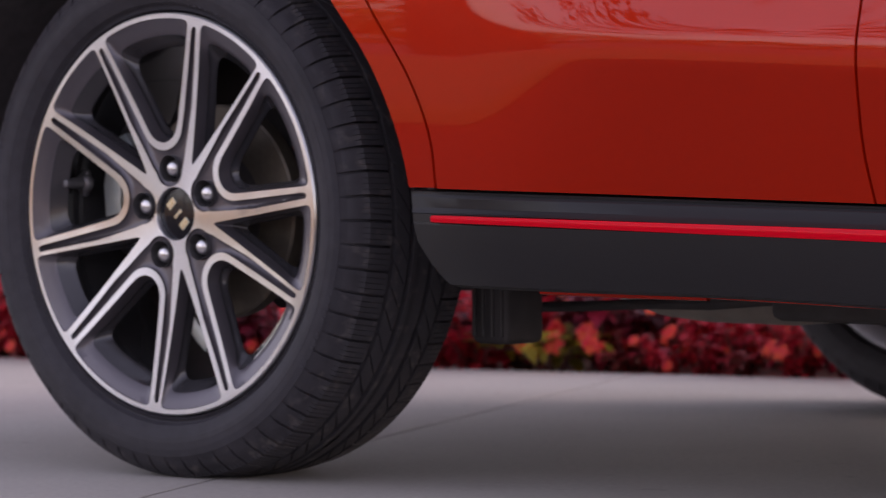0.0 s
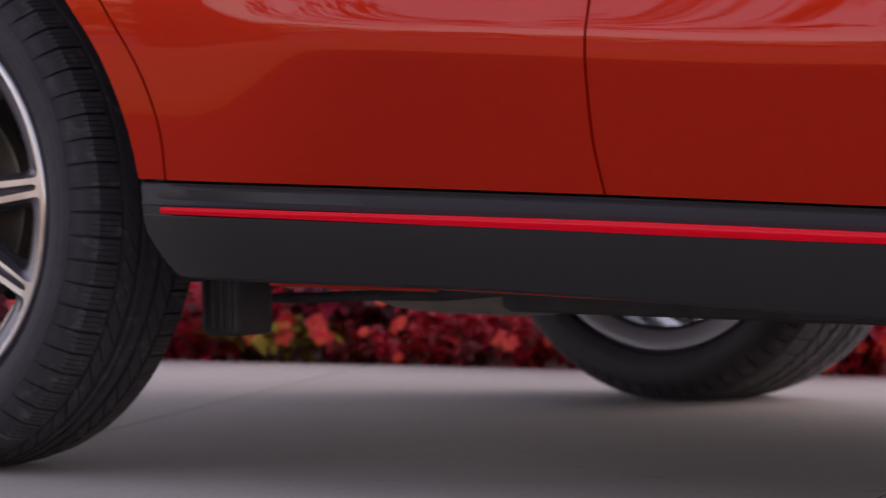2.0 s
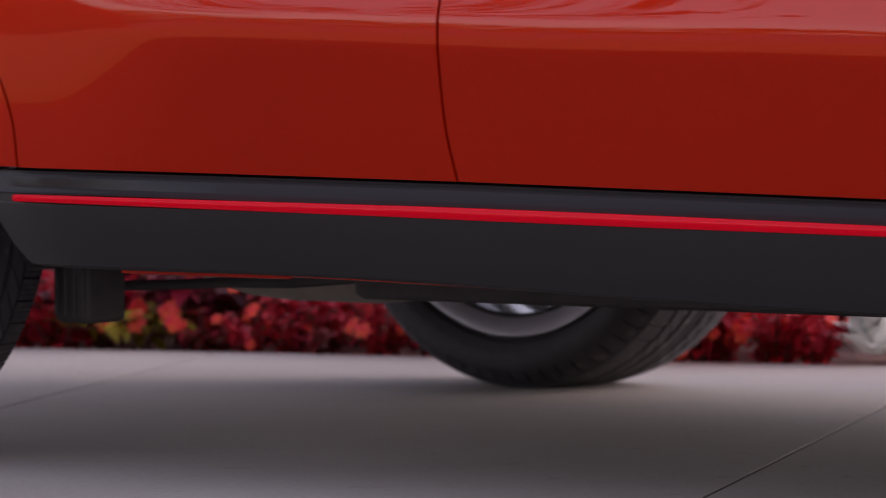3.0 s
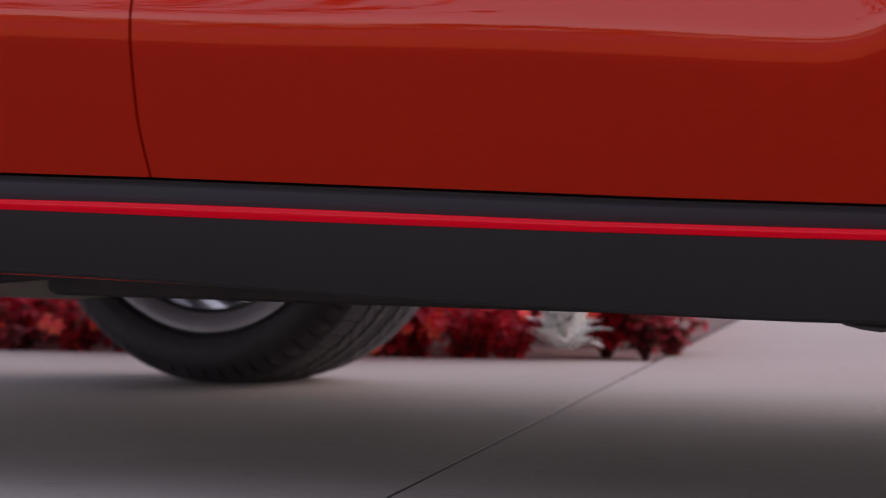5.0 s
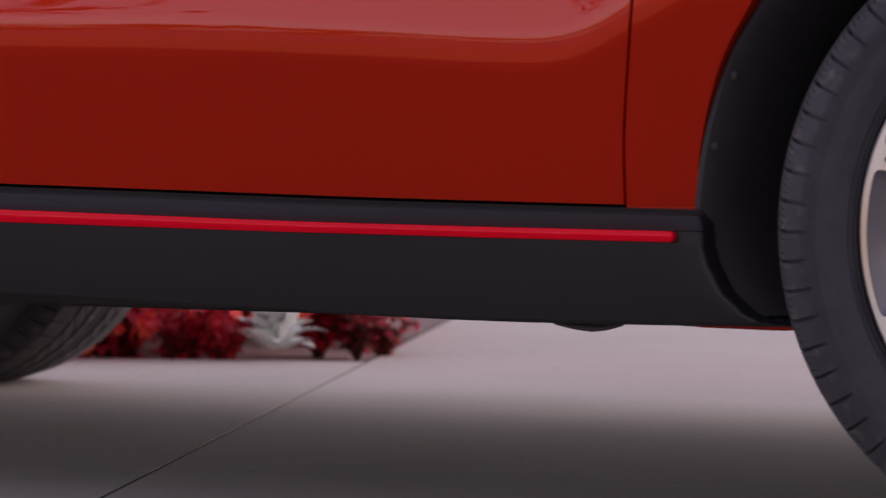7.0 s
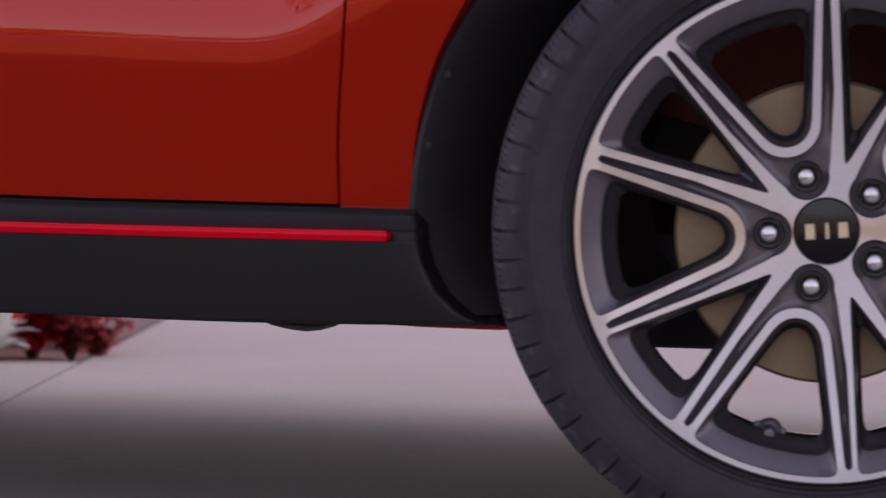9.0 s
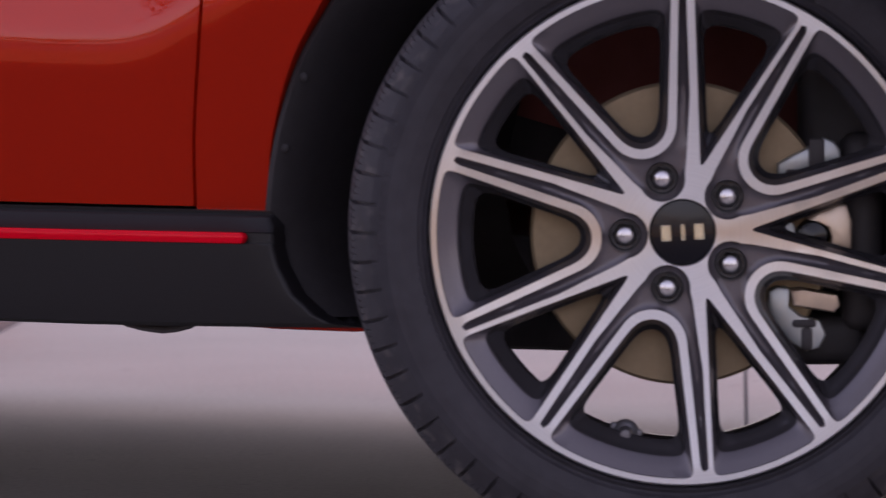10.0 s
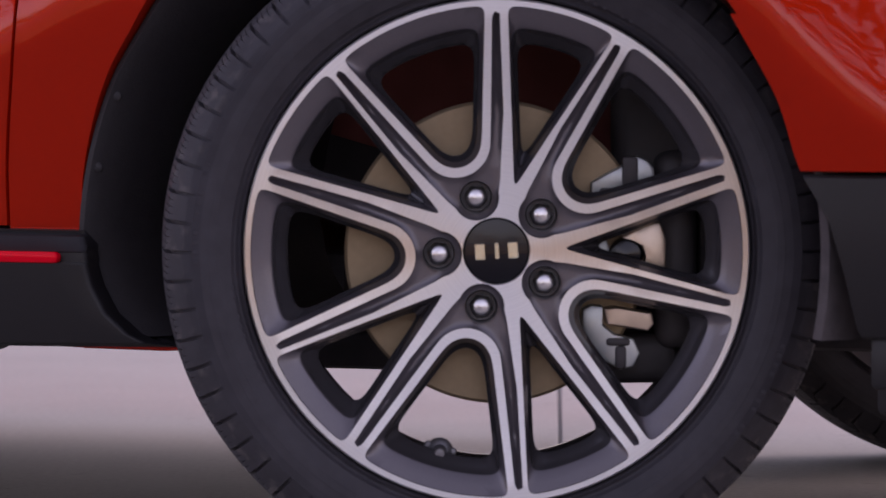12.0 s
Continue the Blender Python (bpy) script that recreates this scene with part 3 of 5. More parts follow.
    prof = [(0.0112, 0.029), (0.0112, 0.0150), (0.0112, 0.0132), (0.0107, 0.0124), (0.0105, 0.0110), (0.0104, 0.0075), (0.0096, 0.0046), (0.0079, 0.0024), (0.0053, 0.0010), (0.0027, 0.0003), (0.0, 0.0)]
    lathe(bm, prof, n=24)
    for v in bm.verts:
        r = math.hypot(v.co.x, v.co.z)
        if r > 0.0110:
            a = math.atan2(v.co.x, v.co.z)
            k = math.cos(math.pi / 6) / math.cos((a % (math.pi / 3)) - math.pi / 6)
            v.co.x, v.co.z = v.co.x * k * 1.06, v.co.z * k * 1.06
    bmesh.ops.remove_doubles(bm, verts=bm.verts[:], dist=0.0002)
    nut = mesh_of("lug_nut", bm, M_CHROME, 40)
    bm = bmesh.new()
    lathe(bm, [(0.0325, 0.0125), (0.0324, 0.0078), (0.0316, 0.0066), (0.020, 0.0056), (0.0, 0.0050)], n=48)
    bmesh.ops.remove_doubles(bm, verts=bm.verts[:], dist=0.0002)
    capm = mesh_of("center_cap", bm, M_CAP, 40)
    bm = bmesh.new()
    for x0, w, tilt in ((-0.0165, 0.0100, 0), (0.0005, 0.0042, 0), (0.0165, 0.0100, 0)):
        box(bm, (x0 - w / 2, 0.0035, -0.0080), (x0 + w / 2, 0.0065, 0.0080), 0.0006, 1, Matrix.Rotation(radians(tilt), 3, "Y"))
    emb = mesh_of("emblem", bm, M_EMBLEM, 30)
    bm = bmesh.new()
    lathe(bm, [(0.0, 0.010), (0.0135, 0.010), (0.0135, 0.006), (0.0115, 0.003), (0.0075, 0.001), (0.0070, -0.012), (0.0058, -0.020), (0.0058, -0.0255), (0.0045, -0.0275), (0.0, -0.028)], n=20)
    box(bm, (-0.017, 0.004, -0.007), (0.017, 0.012, 0.005), 0.003)
    valve = mesh_of("valve_stem", bm, M_VALVE, 40)
    return rim, face, nut, seat, capm, emb, valve, barrel, pad, pocket_me, walls


def tyre_mesh():
    """A low-profile road tyre: ribbed sidewall, shoulder blocks with sipes, four grooves, flattened where it stands."""
    k0 = R_TYRE - 0.330
    half = [
        (0.2540, 0.014), (0.2540, 0.006), (0.2565, 0.0015), (0.2600, 0.0040), (0.2620, 0.0030), (0.2650, -0.0040), (0.2730, -0.0085), (0.2790, -0.0106), (0.2793, -0.0111),
        (0.2830, -0.0119), (0.2870, -0.0122), (0.2872, -0.0119), (0.2950, -0.0121), (0.3040, -0.0103), (0.3043, -0.0096), (0.3110, -0.0060), (0.3170, -0.0015), (0.3215, 0.0040), (0.3255, 0.0100),
    ]
    ys = [0.0155, 0.022, 0.029, 0.036, 0.043, 0.0500, 0.0504, 0.0556, 0.0560, 0.064, 0.072, 0.080, 0.0804, 0.0886, 0.0890, 0.096, 0.104]
    grooves = ((0.0504, 0.0556), (0.0804, 0.0886))
    prof = [(r, y, "s") for r, y in half]
    for y in ys:
        crown = R_TYRE - 0.0065 * (abs(y - 0.104) / 0.088) ** 2.4
        deep = any(a - 1e-6 <= y <= b + 1e-6 for a, b in grooves)
        prof.append((crown - (0.0070 if deep else 0), y, "g" if deep else "t"))
    prof += [(r, 0.208 - y, k) for r, y, k in prof[-2::-1]]
    pitches = 68
    fr = [(0.0, 0), (0.02, 1), (0.105, 1), (0.130, 0), (0.33, 0), (0.335, 2), (0.36, 2), (0.365, 0), (0.55, 0), (0.555, 2), (0.58, 2), (0.585, 0), (0.78, 0), (0.785, 2), (0.81, 2), (0.815, 0)]
    bm = bmesh.new()
    rings = []
    for p in range(pitches):
        for f, cut in fr:
            ring = []
            for r, y, k in prof:
                e = min(y, 0.208 - y)
                side = 1 if y < 0.104 else -1
                lean = 0.0
                if e > 0.012:
                    lean = (0.10 * (e - 0.012) / 0.04 if e < 0.053 else 0.5 + 2.2 * (e - 0.053) / 0.05) * side + (0 if side > 0 else 0.45)
                a = 2 * math.pi * (p + f + lean) / pitches
                d = 0.0
                if k == "t" or (k == "s" and r > 0.3105):
                    if cut == 1:
                        d = 0.0060 if k == "t" else 0.0055 * min(1.0, (r - 0.3085) / 0.006)
                        if e > 0.0886:
                            d = 0.0
                    elif cut == 2 and (e < 0.051 or e > 0.0886):
                        d = 0.0018 if k == "t" and e < 0.048 else 0.0
                rr = r - d
                z = rr * math.cos(a)
                x = rr * math.sin(a)
                if z < -HUB_Z:
                    z = -HUB_Z + 0.0002 * (z + HUB_Z)
                ring.append(bm.verts.new((x, y, z)))
            rings.append(ring)
    n, k = len(rings), len(prof)
    for i in range(n):
        a, b = rings[i], rings[(i + 1) % n]
        for j in range(k - 1):
            bm.faces.new((a[j], b[j], b[j + 1], a[j + 1]))
    return mesh_of("tyre", bm, M_RUBBER, 32)


RIM, FACE, NUT, SEAT, CAPM, EMB, VALVE, BARREL, PAD, RECESS, WALLS = wheel_meshes()
TYRE = tyre_mesh()


def marking_mesh():
    """A short row of raised bars, too worn to read."""
    bm = bmesh.new()
    rnd = random.Random(8)
    for k in range(11):
        if k in (4, 8):
            continue
        a = radians(2.1 * (k - 5))
        c = Vector((0.27 * math.sin(a), 0, 0.27 * (math.cos(a) - 1)))
        box(bm, c + Vector((-0.0022, -0.0004, -0.0030)), c + Vector((0.0022, 0.0016, 0.0030)), 0.0004, 1, Matrix.Rotation(a, 3, "Y"))
    return mesh_of("sidewall_marking", bm, M_RUBBER, 30)


MARKS = marking_mesh()


def add_wheel(car, m, phase, cap_turn, valve_at):
    spin = pose(0, 0, 0, 0, phase, 0)
    w = part("wheel", RIM, None, car, "gunmetal alloy wheel with machined spokes", m=m @ spin)
    part("machined_face", FACE, None, w, "bright machined aluminium spoke faces")
    part("barrel", BARREL, None, w, "silver rim barrel")
    part("tyre", TYRE, None, w, "black low-profile road tyre", m=spin.inverted())
    for k in range(5):
        a = radians(72 * k)
        at = CORE @ Matrix.Translation((0.0575 * math.sin(a), 0, 0.0575 * math.cos(a)))
        part("spoke_recess", RECESS, None, w, m=pose(0, 0, 0, 0, 72 * k, 0))
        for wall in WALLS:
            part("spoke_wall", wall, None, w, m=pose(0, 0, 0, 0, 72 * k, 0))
        part("lug_seat", SEAT, None, w, m=at)
        part("lug_nut", NUT, None, w, "polished domed lug nut", m=at)
    part("hub_pad", PAD, None, w, m=CORE)
    for k, (a0, r0) in enumerate(((-108, 0.2665), (-82, 0.3000), (20, 0.2665), (118, 0.3000))):
        part("sidewall_marking", MARKS, None, w, "faint raised bars on the rubber", m=pose(0, 0, 0, 0, a0 - phase, 0) @ Matrix.Translation((0, -0.0045 if r0 < 0.28 else -0.0112, r0)))
    part("center_cap", CAPM, None, w, "glossy black hub cap", m=CORE)
    part("emblem", EMB, None, w, "pale gold raised badge", m=CORE @ pose(0, 0, 0, 0, cap_turn - phase, 0))
    part("valve_stem", VALVE, None, w, m=pose(0, 0, 0, 0, valve_at - phase, 0) @ Matrix.Translation((0, 0.050, 0.211)))
    return w


# ---------------------------------------------------------------- the car
CAR_MID = 0.870
car = thing("car", "orange-red crossover car with black sill cladding parked on the concrete", "car", Matrix.Translation((1.35, CAR_MID, 0)))
CAR_INV = Matrix.Translation((-1.35, -CAR_MID, 0))
BODY = Matrix.Translation((0.0035, 0, 0.0075))      # shifts the body to fit the camera's view


def car_part(name, bm, material, label="", smooth=35, parent=None):
    """bm is drawn in world places; the part hangs under the car."""
    me = mesh_of(name, bm, material, smooth)
    ob = new(name, me)
    ob.parent = parent or car
    if parent is None:
        ob.matrix_basis = CAR_INV @ BODY
    return tagged(ob, label)


STEER = 27.4
# outer faces of the wheels: right rear, right front (steered), then the far side
add_wheel(car, CAR_INV @ Matrix.Translation((0, 0, HUB_Z)), -9.3, 48, -80.7)
add_wheel(car, CAR_INV @ pose(2.700, 0, HUB_Z, 0, 0, STEER), -20.4, -3, 196)
FAR_Y = 2 * CAR_MID
add_wheel(car, CAR_INV @ pose(0.010, FAR_Y, HUB_Z, 0, 0, 180), 25, 10, 40)
add_wheel(car, CAR_INV @ pose(2.482, FAR_Y - 0.012, HUB_Z, 0, 0, 180 + 32), 5, 10, 40)

# side sculpture: the crease where the flank turns, and the flank's depth
CREASE = [(-0.9, 0.60), (0.30, 0.572), (0.67, 0.554), (1.00, 0.546), (1.30, 0.5375), (1.60, 0.5340), (1.84, 0.5268), (2.00, 0.5205), (2.08, 0.5225), (2.12, 0.5345), (2.157, 0.5535), (2.26, 0.600), (2.8, 0.620), (2.95, 0.606), (2.994, 0.583), (3.071, 0.512), (3.134, 0.463), (3.25, 0.430), (3.6, 0.42)]


def flank(x, z):
    d = z - curve_table(CREASE, x)
    f = min(1.0, max(0.0, (0.92 - x) / 0.40))
    f = f * f * (3 - 2 * f)
    w = 0.016 + 0.13 * f
    y = (0.135 - 0.05 * f) * (math.sqrt(d * d + w * w) - w) + 0.018 * d
    # a crisp line over a narrow upright facet, below which the door rolls under
    q = -d - 0.030
    under = 0.092 * (0.5 * (q + math.sqrt(q * q + 1.6e-5)) - 0.00013)
    crisp = 0.0735 * d + 0.0795 * (math.sqrt(d * d + 3e-5) - 0.0055) + (under if d < 0 else 0.0)
    crisp += 0.035 * (1 - smooth01((x - 0.9) / 0.8)) * (d + math.sqrt(d * d + 3e-5) - 0.0055)
    y = -0.046 + crisp + (y - crisp) * max(f, min(1.0, max(0.0, (x - 2.2) / 0.3)))
    if z > 0.66:
        y += 0.25 * (z - 0.66) ** 2
    y += 0.10 * max(0.0, x - 2.75) ** 2 + 0.09 * max(0.0, -x - 0.1) ** 2
    return y


GAP_A = [(0.365, 0.486), (0.428, 0.4784), (0.496, 0.448), (0.587, 0.3803), (0.66, 0.331), (0.8, 0.276)]
GAP_B = [(0.357, 1.1458), (0.415, 1.134), (0.491, 1.1299), (0.558, 1.1309), (0.7, 1.134), (0.96, 1.146)]
GAP_C = [(0.343, 2.1472), (0.411, 2.1501), (0.553, 2.167), (0.7, 2.174), (0.96, 2.186)]
ARCH_R = [(0.34, 0.4445), (0.363, 0.4429), (0.435, 0.4241), (0.516, 0.3821), (0.591, 0.3195)]
ARCH_F = [(0.335, 2.2332), (0.388, 2.2359), (0.452, 2.2521), (0.504, 2.2743), (0.553, 2.3072)]
ARCH_N = [(0.246, 3.0904), (0.354, 3.0699), (0.405, 3.0387), (0.479, 3.0151), (0.547, 2.9775)]
SILL_TOP = [(0.45, 0.3640), (1.16, 0.3570), (1.84, 0.3460), (2.25, 0.3425)]


def sheet(bm, xl, xr, zl, zh, nx, nz, hem=(1, 1, 1, 1), edge=0.004, deep=0.014):
    """A body panel: flank(x, z) between xl(z) and xr(z), with its edges turned in. zl and zh are functions of the fraction across."""
    g = []
    us = [0.0, 0.0, 0.0, 0.004] + [i / nx for i in range(1, nx)] + [0.996, 1.0, 1.0, 1.0]
    vs = [0.0, 0.0, 0.0, 0.004] + [j / nz for j in range(1, nz)] + [0.996, 1.0, 1.0, 1.0]
    for i, u in enumerate(us):
        row = []
        for j, v in enumerate(vs):
            zz = zl(u) + (zh(u) - zl(u)) * v
            xx = xl(zz) + (xr(zz) - xl(zz)) * u
            yy = flank(xx, zz)
            iu = 2 - i if i < 2 else i - (len(us) - 3) if i > len(us) - 3 else 0
            iv = 2 - j if j < 2 else j - (len(vs) - 3) if j > len(vs) - 3 else 0
            if i == 2 and hem[0] or i == len(us) - 3 and hem[1]:
                xx += edge * 0.2 * (1 if i == 2 else -1)
            k = max(iu, iv)
            if iu and (hem[0] if i < 2 else hem[1]) or iv and (hem[2] if j < 2 else hem[3]):
                yy += (0.0016, deep)[k - 1]
            row.append(bm.verts.new((xx, yy, zz)))
        g.append(row)
    for i in range(len(us) - 1):
        for j in range(len(vs) - 1):
            q = [g[i][j], g[i + 1][j], g[i + 1][j + 1], g[i][j + 1]]
            if len({tuple(round(c, 6) for c in v.co) for v in q}) == 4:
                bm.faces.new(q)


def tb(t, off=0.0):
    return lambda z: curve_table(t, z) + off


def sill_at(x):
    return lerp_table(SILL_TOP, x)


HALF_GAP = 0.0014
TOP = 0.98
# rear door, front door, fender, quarter
bm = bmesh.new()
sheet(bm, tb(GAP_A, HALF_GAP), tb(GAP_B, -HALF_GAP), lambda u: sill_at(0.49 + 0.67 * u) + 0.001, lambda u: TOP, 40, 250)
rear_door = car_part("rear_door", bm, M_PAINT, "glossy orange-red rear door", 50)
bm = bmesh.new()
sheet(bm, tb(GAP_B, HALF_GAP), tb(GAP_C, -HALF_GAP), lambda u: sill_at(1.16 + 1.0 * u) + 0.001, lambda u: TOP, 80, 250)
front_door = car_part("front_door", bm, M_PAINT, "glossy orange-red front door", 50)
ARCH_F_UP = lambda z: tb(ARCH_F)(z) if z < 0.55 else 2.645 - math.sqrt(max(0.0, 0.405**2 - (z - 0.33) ** 2))
bm = bmesh.new()
sheet(bm, tb(GAP_C, HALF_GAP), ARCH_F_UP, lambda u: sill_at(2.2) - 0.0035, lambda u: 0.7349, 10, 50, hem=(1, 1, 1, 0), deep=0.02)
# over the wheel and ahead of it
arch_top = lambda x: 0.33 + math.sqrt(max(0.0, 0.405**2 - (x - 2.645) ** 2))


def over_arch(bm, x0, x1, low, n, zh=TOP):
    g = []
    for i in range(n + 1):
        x = x0 + (x1 - x0) * i / n
        zl = low(x)
        row = [bm.verts.new((x, flank(x, zl) + 0.02, zl))]
        for j in range(24):
            z = zl + (zh - zl) * (j / 23) ** 1.5
            row.append(bm.verts.new((x, flank(x, z), z)))
        g.append(row)
    for a, b in zip(g, g[1:]):
        for j in range(24):
            bm.faces.new((a[j], b[j], b[j + 1], a[j + 1]))


over_arch(bm, 2.178, 3.03, lambda x: max(arch_top(x), 0.735) if x < 2.64 else arch_top(x), 70)
sheet(bm, lambda z: tb(ARCH_N)(z), lambda z: 3.60, lambda u: 0.4075, lambda u: 0.56, 26, 20, hem=(1, 0, 1, 0), deep=0.02)
over_arch(bm, 3.03, 3.60, lambda x: 0.5595, 20)
fender = car_part("front_fender", bm, M_PAINT, "glossy orange-red front fender", 50)
bm = bmesh.new()
arch_r = lambda x: 0.33 + math.sqrt(max(0.0, 0.425**2 - x * x))
sheet(bm, tb(ARCH_R), tb(GAP_A, -HALF_GAP), lambda u: 0.3655, lambda u: 0.60, 8, 40, hem=(1, 1, 1, 0), deep=0.02)
over_arch(bm, -0.42, 0.331, arch_r, 60)
over_arch(bm, -0.80, -0.42, lambda x: 0.36, 20)
car_part("rear_quarter", bm, M_PAINT, "glossy orange-red rear quarter panel", 50)


# sill cladding: a moulded black plastic beam
def strip_z(x):
    return lerp_table([(0.45, 0.3300), (0.489, 0.3292), (1.10, 0.3240), (1.45, 0.3195), (1.75, 0.3155), (2.00, 0.3140), (2.216, 0.3135), (2.30, 0.3130)], x)


def sill_bottom(x):
    return curve_table([(0.44, 0.2475), (0.543, 0.2460), (0.932, 0.2445), (1.454, 0.228), (1.873, 0.2195), (2.085, 0.2205), (2.20, 0.2222), (2.348, 0.2245)], x)


def sill_profile(x):
    """An upright shoulder under the door, a ledge that opens out forwards, the strip's channel and a nearly upright side."""
    t, s, b = sill_at(x), strip_z(x), sill_bottom(x)
    k = min(0.25 + 0.75 * smooth01((x - 0.455) / 0.16), 0.35 + 0.65 * smooth01((2.262 - x) / 0.05))
    e = smooth01((x - 0.50) / 0.40)
    u1, u2 = -0.0490 + 0.0095 * e, -0.0500 + 0.0010 * e
    flat = lambda y: y if y > -0.040 else -0.0465 + (y + 0.0465) * k
    return [(flat(y), z) for y, z in [(-0.006, t - 0.0015), (-0.024, t - 0.0018), (u1 + 0.0026, t - 0.0024), (u1 + 0.0034, t - 0.0058), (u1 + 0.0022, t - 0.0070), (u1 - 0.0006, t - 0.0084), (u1 - 0.0016, t - 0.0096),
            (u2 + 0.0010, s + 0.0128), (u2 - 0.0010, s + 0.0114), (-0.0535, s + 0.0080), (-0.0560, s + 0.0070), (-0.0574, s + 0.0060),
            (-0.0540, s + 0.0050), (-0.0540, s - 0.0052), (-0.0572, s - 0.0054), (-0.0578, s - 0.0062), (-0.0576, s - 0.0085), (-0.0548, s - 0.028), (-0.0500, (s + b) / 2 - 0.012), (-0.0450, b + 0.012), (-0.0425, b + 0.004), (-0.034, b), (-0.012, b + 0.001), (0.010, b + 0.02)]]


def arch_cut(z):
    """Where the sill ends at the front wheel arch."""
    q = min(1.0, max(0.0, (0.343 - z) / 0.12))
    return 2.2425 - 0.008 * smooth01((z - 0.322) / 0.02) + 0.105 * (1 - (1 - q**2.4) ** (1 / 2.4))


def rear_cut(z):
    return lerp_table([(0.22, 0.560), (0.2440, 0.5260), (0.2500, 0.5140), (0.2605, 0.4990), (0.2785, 0.4810), (0.293, 0.4675), (0.3065, 0.4610), (0.33, 0.4560), (0.3575, 0.4525), (0.37, 0.4515)], z)


bm = bmesh.new()
rows = []
for i in range(91):
    u = i / 90
    row = []
    for y, z in sill_profile(rear_cut(0.315) + (arch_cut(0.315) - rear_cut(0.315)) * u):
        x = rear_cut(z) + (arch_cut(z) - rear_cut(z)) * u
        row.append((x, y, z))
    rows.append(row)
first = [(x + 0.014, y + 0.05, z) for x, y, z in rows[0]]
last = [[(x + dx, y + dy, z) for x, y, z in rows[-1]] for dx, dy in ((0.003, 0.0006), (0.0055, 0.0022), (0.0072, 0.005), (0.0078, 0.026))]
rows = [first] + rows + last
vr = [[bm.verts.new(p) for p in row] for row in rows]
for a, b in zip(vr, vr[1:]):
    for j in range(len(a) - 1):
        bm.faces.new((a[j], b[j], b[j + 1], a[j + 1]))
sill = car_part("sill_cladding", bm, M_CLAD, "matt black grained plastic sill cladding", 28)

# the red accent strip let into it
bm = bmesh.new()
rows = []
X0, X1 = 0.496, 2.224
ENDS = [0.0, 0.0003, 0.001, 0.002, 0.004, 0.006]
for x in [X0 + e for e in ENDS] + [X0 + 0.02 + (X1 - X0 - 0.04) * i / 70 for i in range(71)] + [X1 - e for e in ENDS[::-1]]:
    s = strip_z(x)
    f = min(1.0, 0.80 + (x - X0) / 0.005, (X1 - x) / 0.006)
    f = 1.36 * math.sqrt(max(0.0, 1 - (1 - f) ** 2)) * (0.60 + 0.40 * min(1.0, (x - X0) / 0.7)) * (1 - 0.18 * smooth01((x - 1.3) / 0.6))
    prof = [(-0.0525, 0.0052), (-0.0590, 0.0051), (-0.0602, 0.0047), (-0.0607, 0.0038), (-0.0609, 0.0030), (-0.0615, 0.0024), (-0.0617, 0.0010), (-0.0615, -0.0030), (-0.0608, -0.0045), (-0.0596, -0.0052), (-0.0525, -0.0054)]
    rows.append([bm.verts.new((x, y, s + dz * f)) for y, dz in prof])
for a, b in zip(rows, rows[1:]):
    for j in range(len(a) - 1):
        bm.faces.new((a[j], b[j], b[j + 1], a[j + 1]))
bm.faces.new(rows[0])
bm.faces.new(rows[-1])
car_part("accent_strip", bm, M_STRIP, "glossy bright red accent strip", 40)

# lower bumper cladding ahead of the front wheel
bm = bmesh.new()
rows = []
for i in range(31):
    u = i / 30
    row = []
    for y, z in ((0.0, 0.404), (-0.030, 0.4045), (-0.0405, 0.4035), (-0.0425, 0.4005), (-0.0440, 0.36), (-0.0400, 0.30), (-0.0290, 0.255), (-0.022, 0.246), (-0.010, 0.2435), (0.03, 0.245)):
        x0 = tb(ARCH_N)(z)
        x = x0 + (3.56 - x0) * u
        row.append((x, y + 0.10 * max(0.0, x - 2.75) ** 2 + 0.012, z))
    rows.append(row)
rows = [[(x + 0.004, y + 0.03, z) for x, y, z in rows[0]]] + rows
vr = [[bm.verts.new(p) for p in row] for row in rows]
for a, b in zip(vr, vr[1:]):
    for j in range(len(a) - 1):
        bm.faces.new((a[j], b[j], b[j + 1], a[j + 1]))
car_part("bumper_cladding", bm, M_CLAD, "matt black lower bumper cladding", 30)
bm = bmesh.new()
box(bm, (3.092, 0.03, 0.168), (3.13, 0.16, 0.25), 0.008)
box(bm, (3.095, 0.010, 0.195), (3.40, 0.05, 0.247), 0.006)
car_part("air_deflector", bm, M_CLAD, "black plastic air deflector")


# the shell behind the panels: sills, floor, cabin, roof; mirrored far flank
def ring_at(x):
    """Half section of the upper body from the flank to the roof."""
    nose, tail = max(0.0, x - 2.55), max(0.0, -x - 0.2)
    roof = curve_table([(-0.86, 1.16), (-0.55, 1.40), (0.2, 1.52), (1.0, 1.545), (1.5, 1.50), (1.95, 1.30), (2.45, 1.06), (3.0, 0.98), (3.45, 0.84), (3.60, 0.70)], x)
    belt = min(roof - 0.03, curve_table([(-0.86, 1.02), (0.0, 1.00), (1.5, 0.975), (2.3, 0.97), (3.0, 0.93), (3.60, 0.66)], x))
    y0 = flank(x, TOP) + 0.002
    glass = max(0.0, roof - belt)
    return [(y0, TOP if belt > TOP else belt), (y0 + 0.02, belt), (y0 + 0.04 + 0.30 * glass, belt + 0.80 * glass), (y0 + 0.14 + 0.34 * glass, roof - 0.01), (CAR_MID, roof + 0.012)]


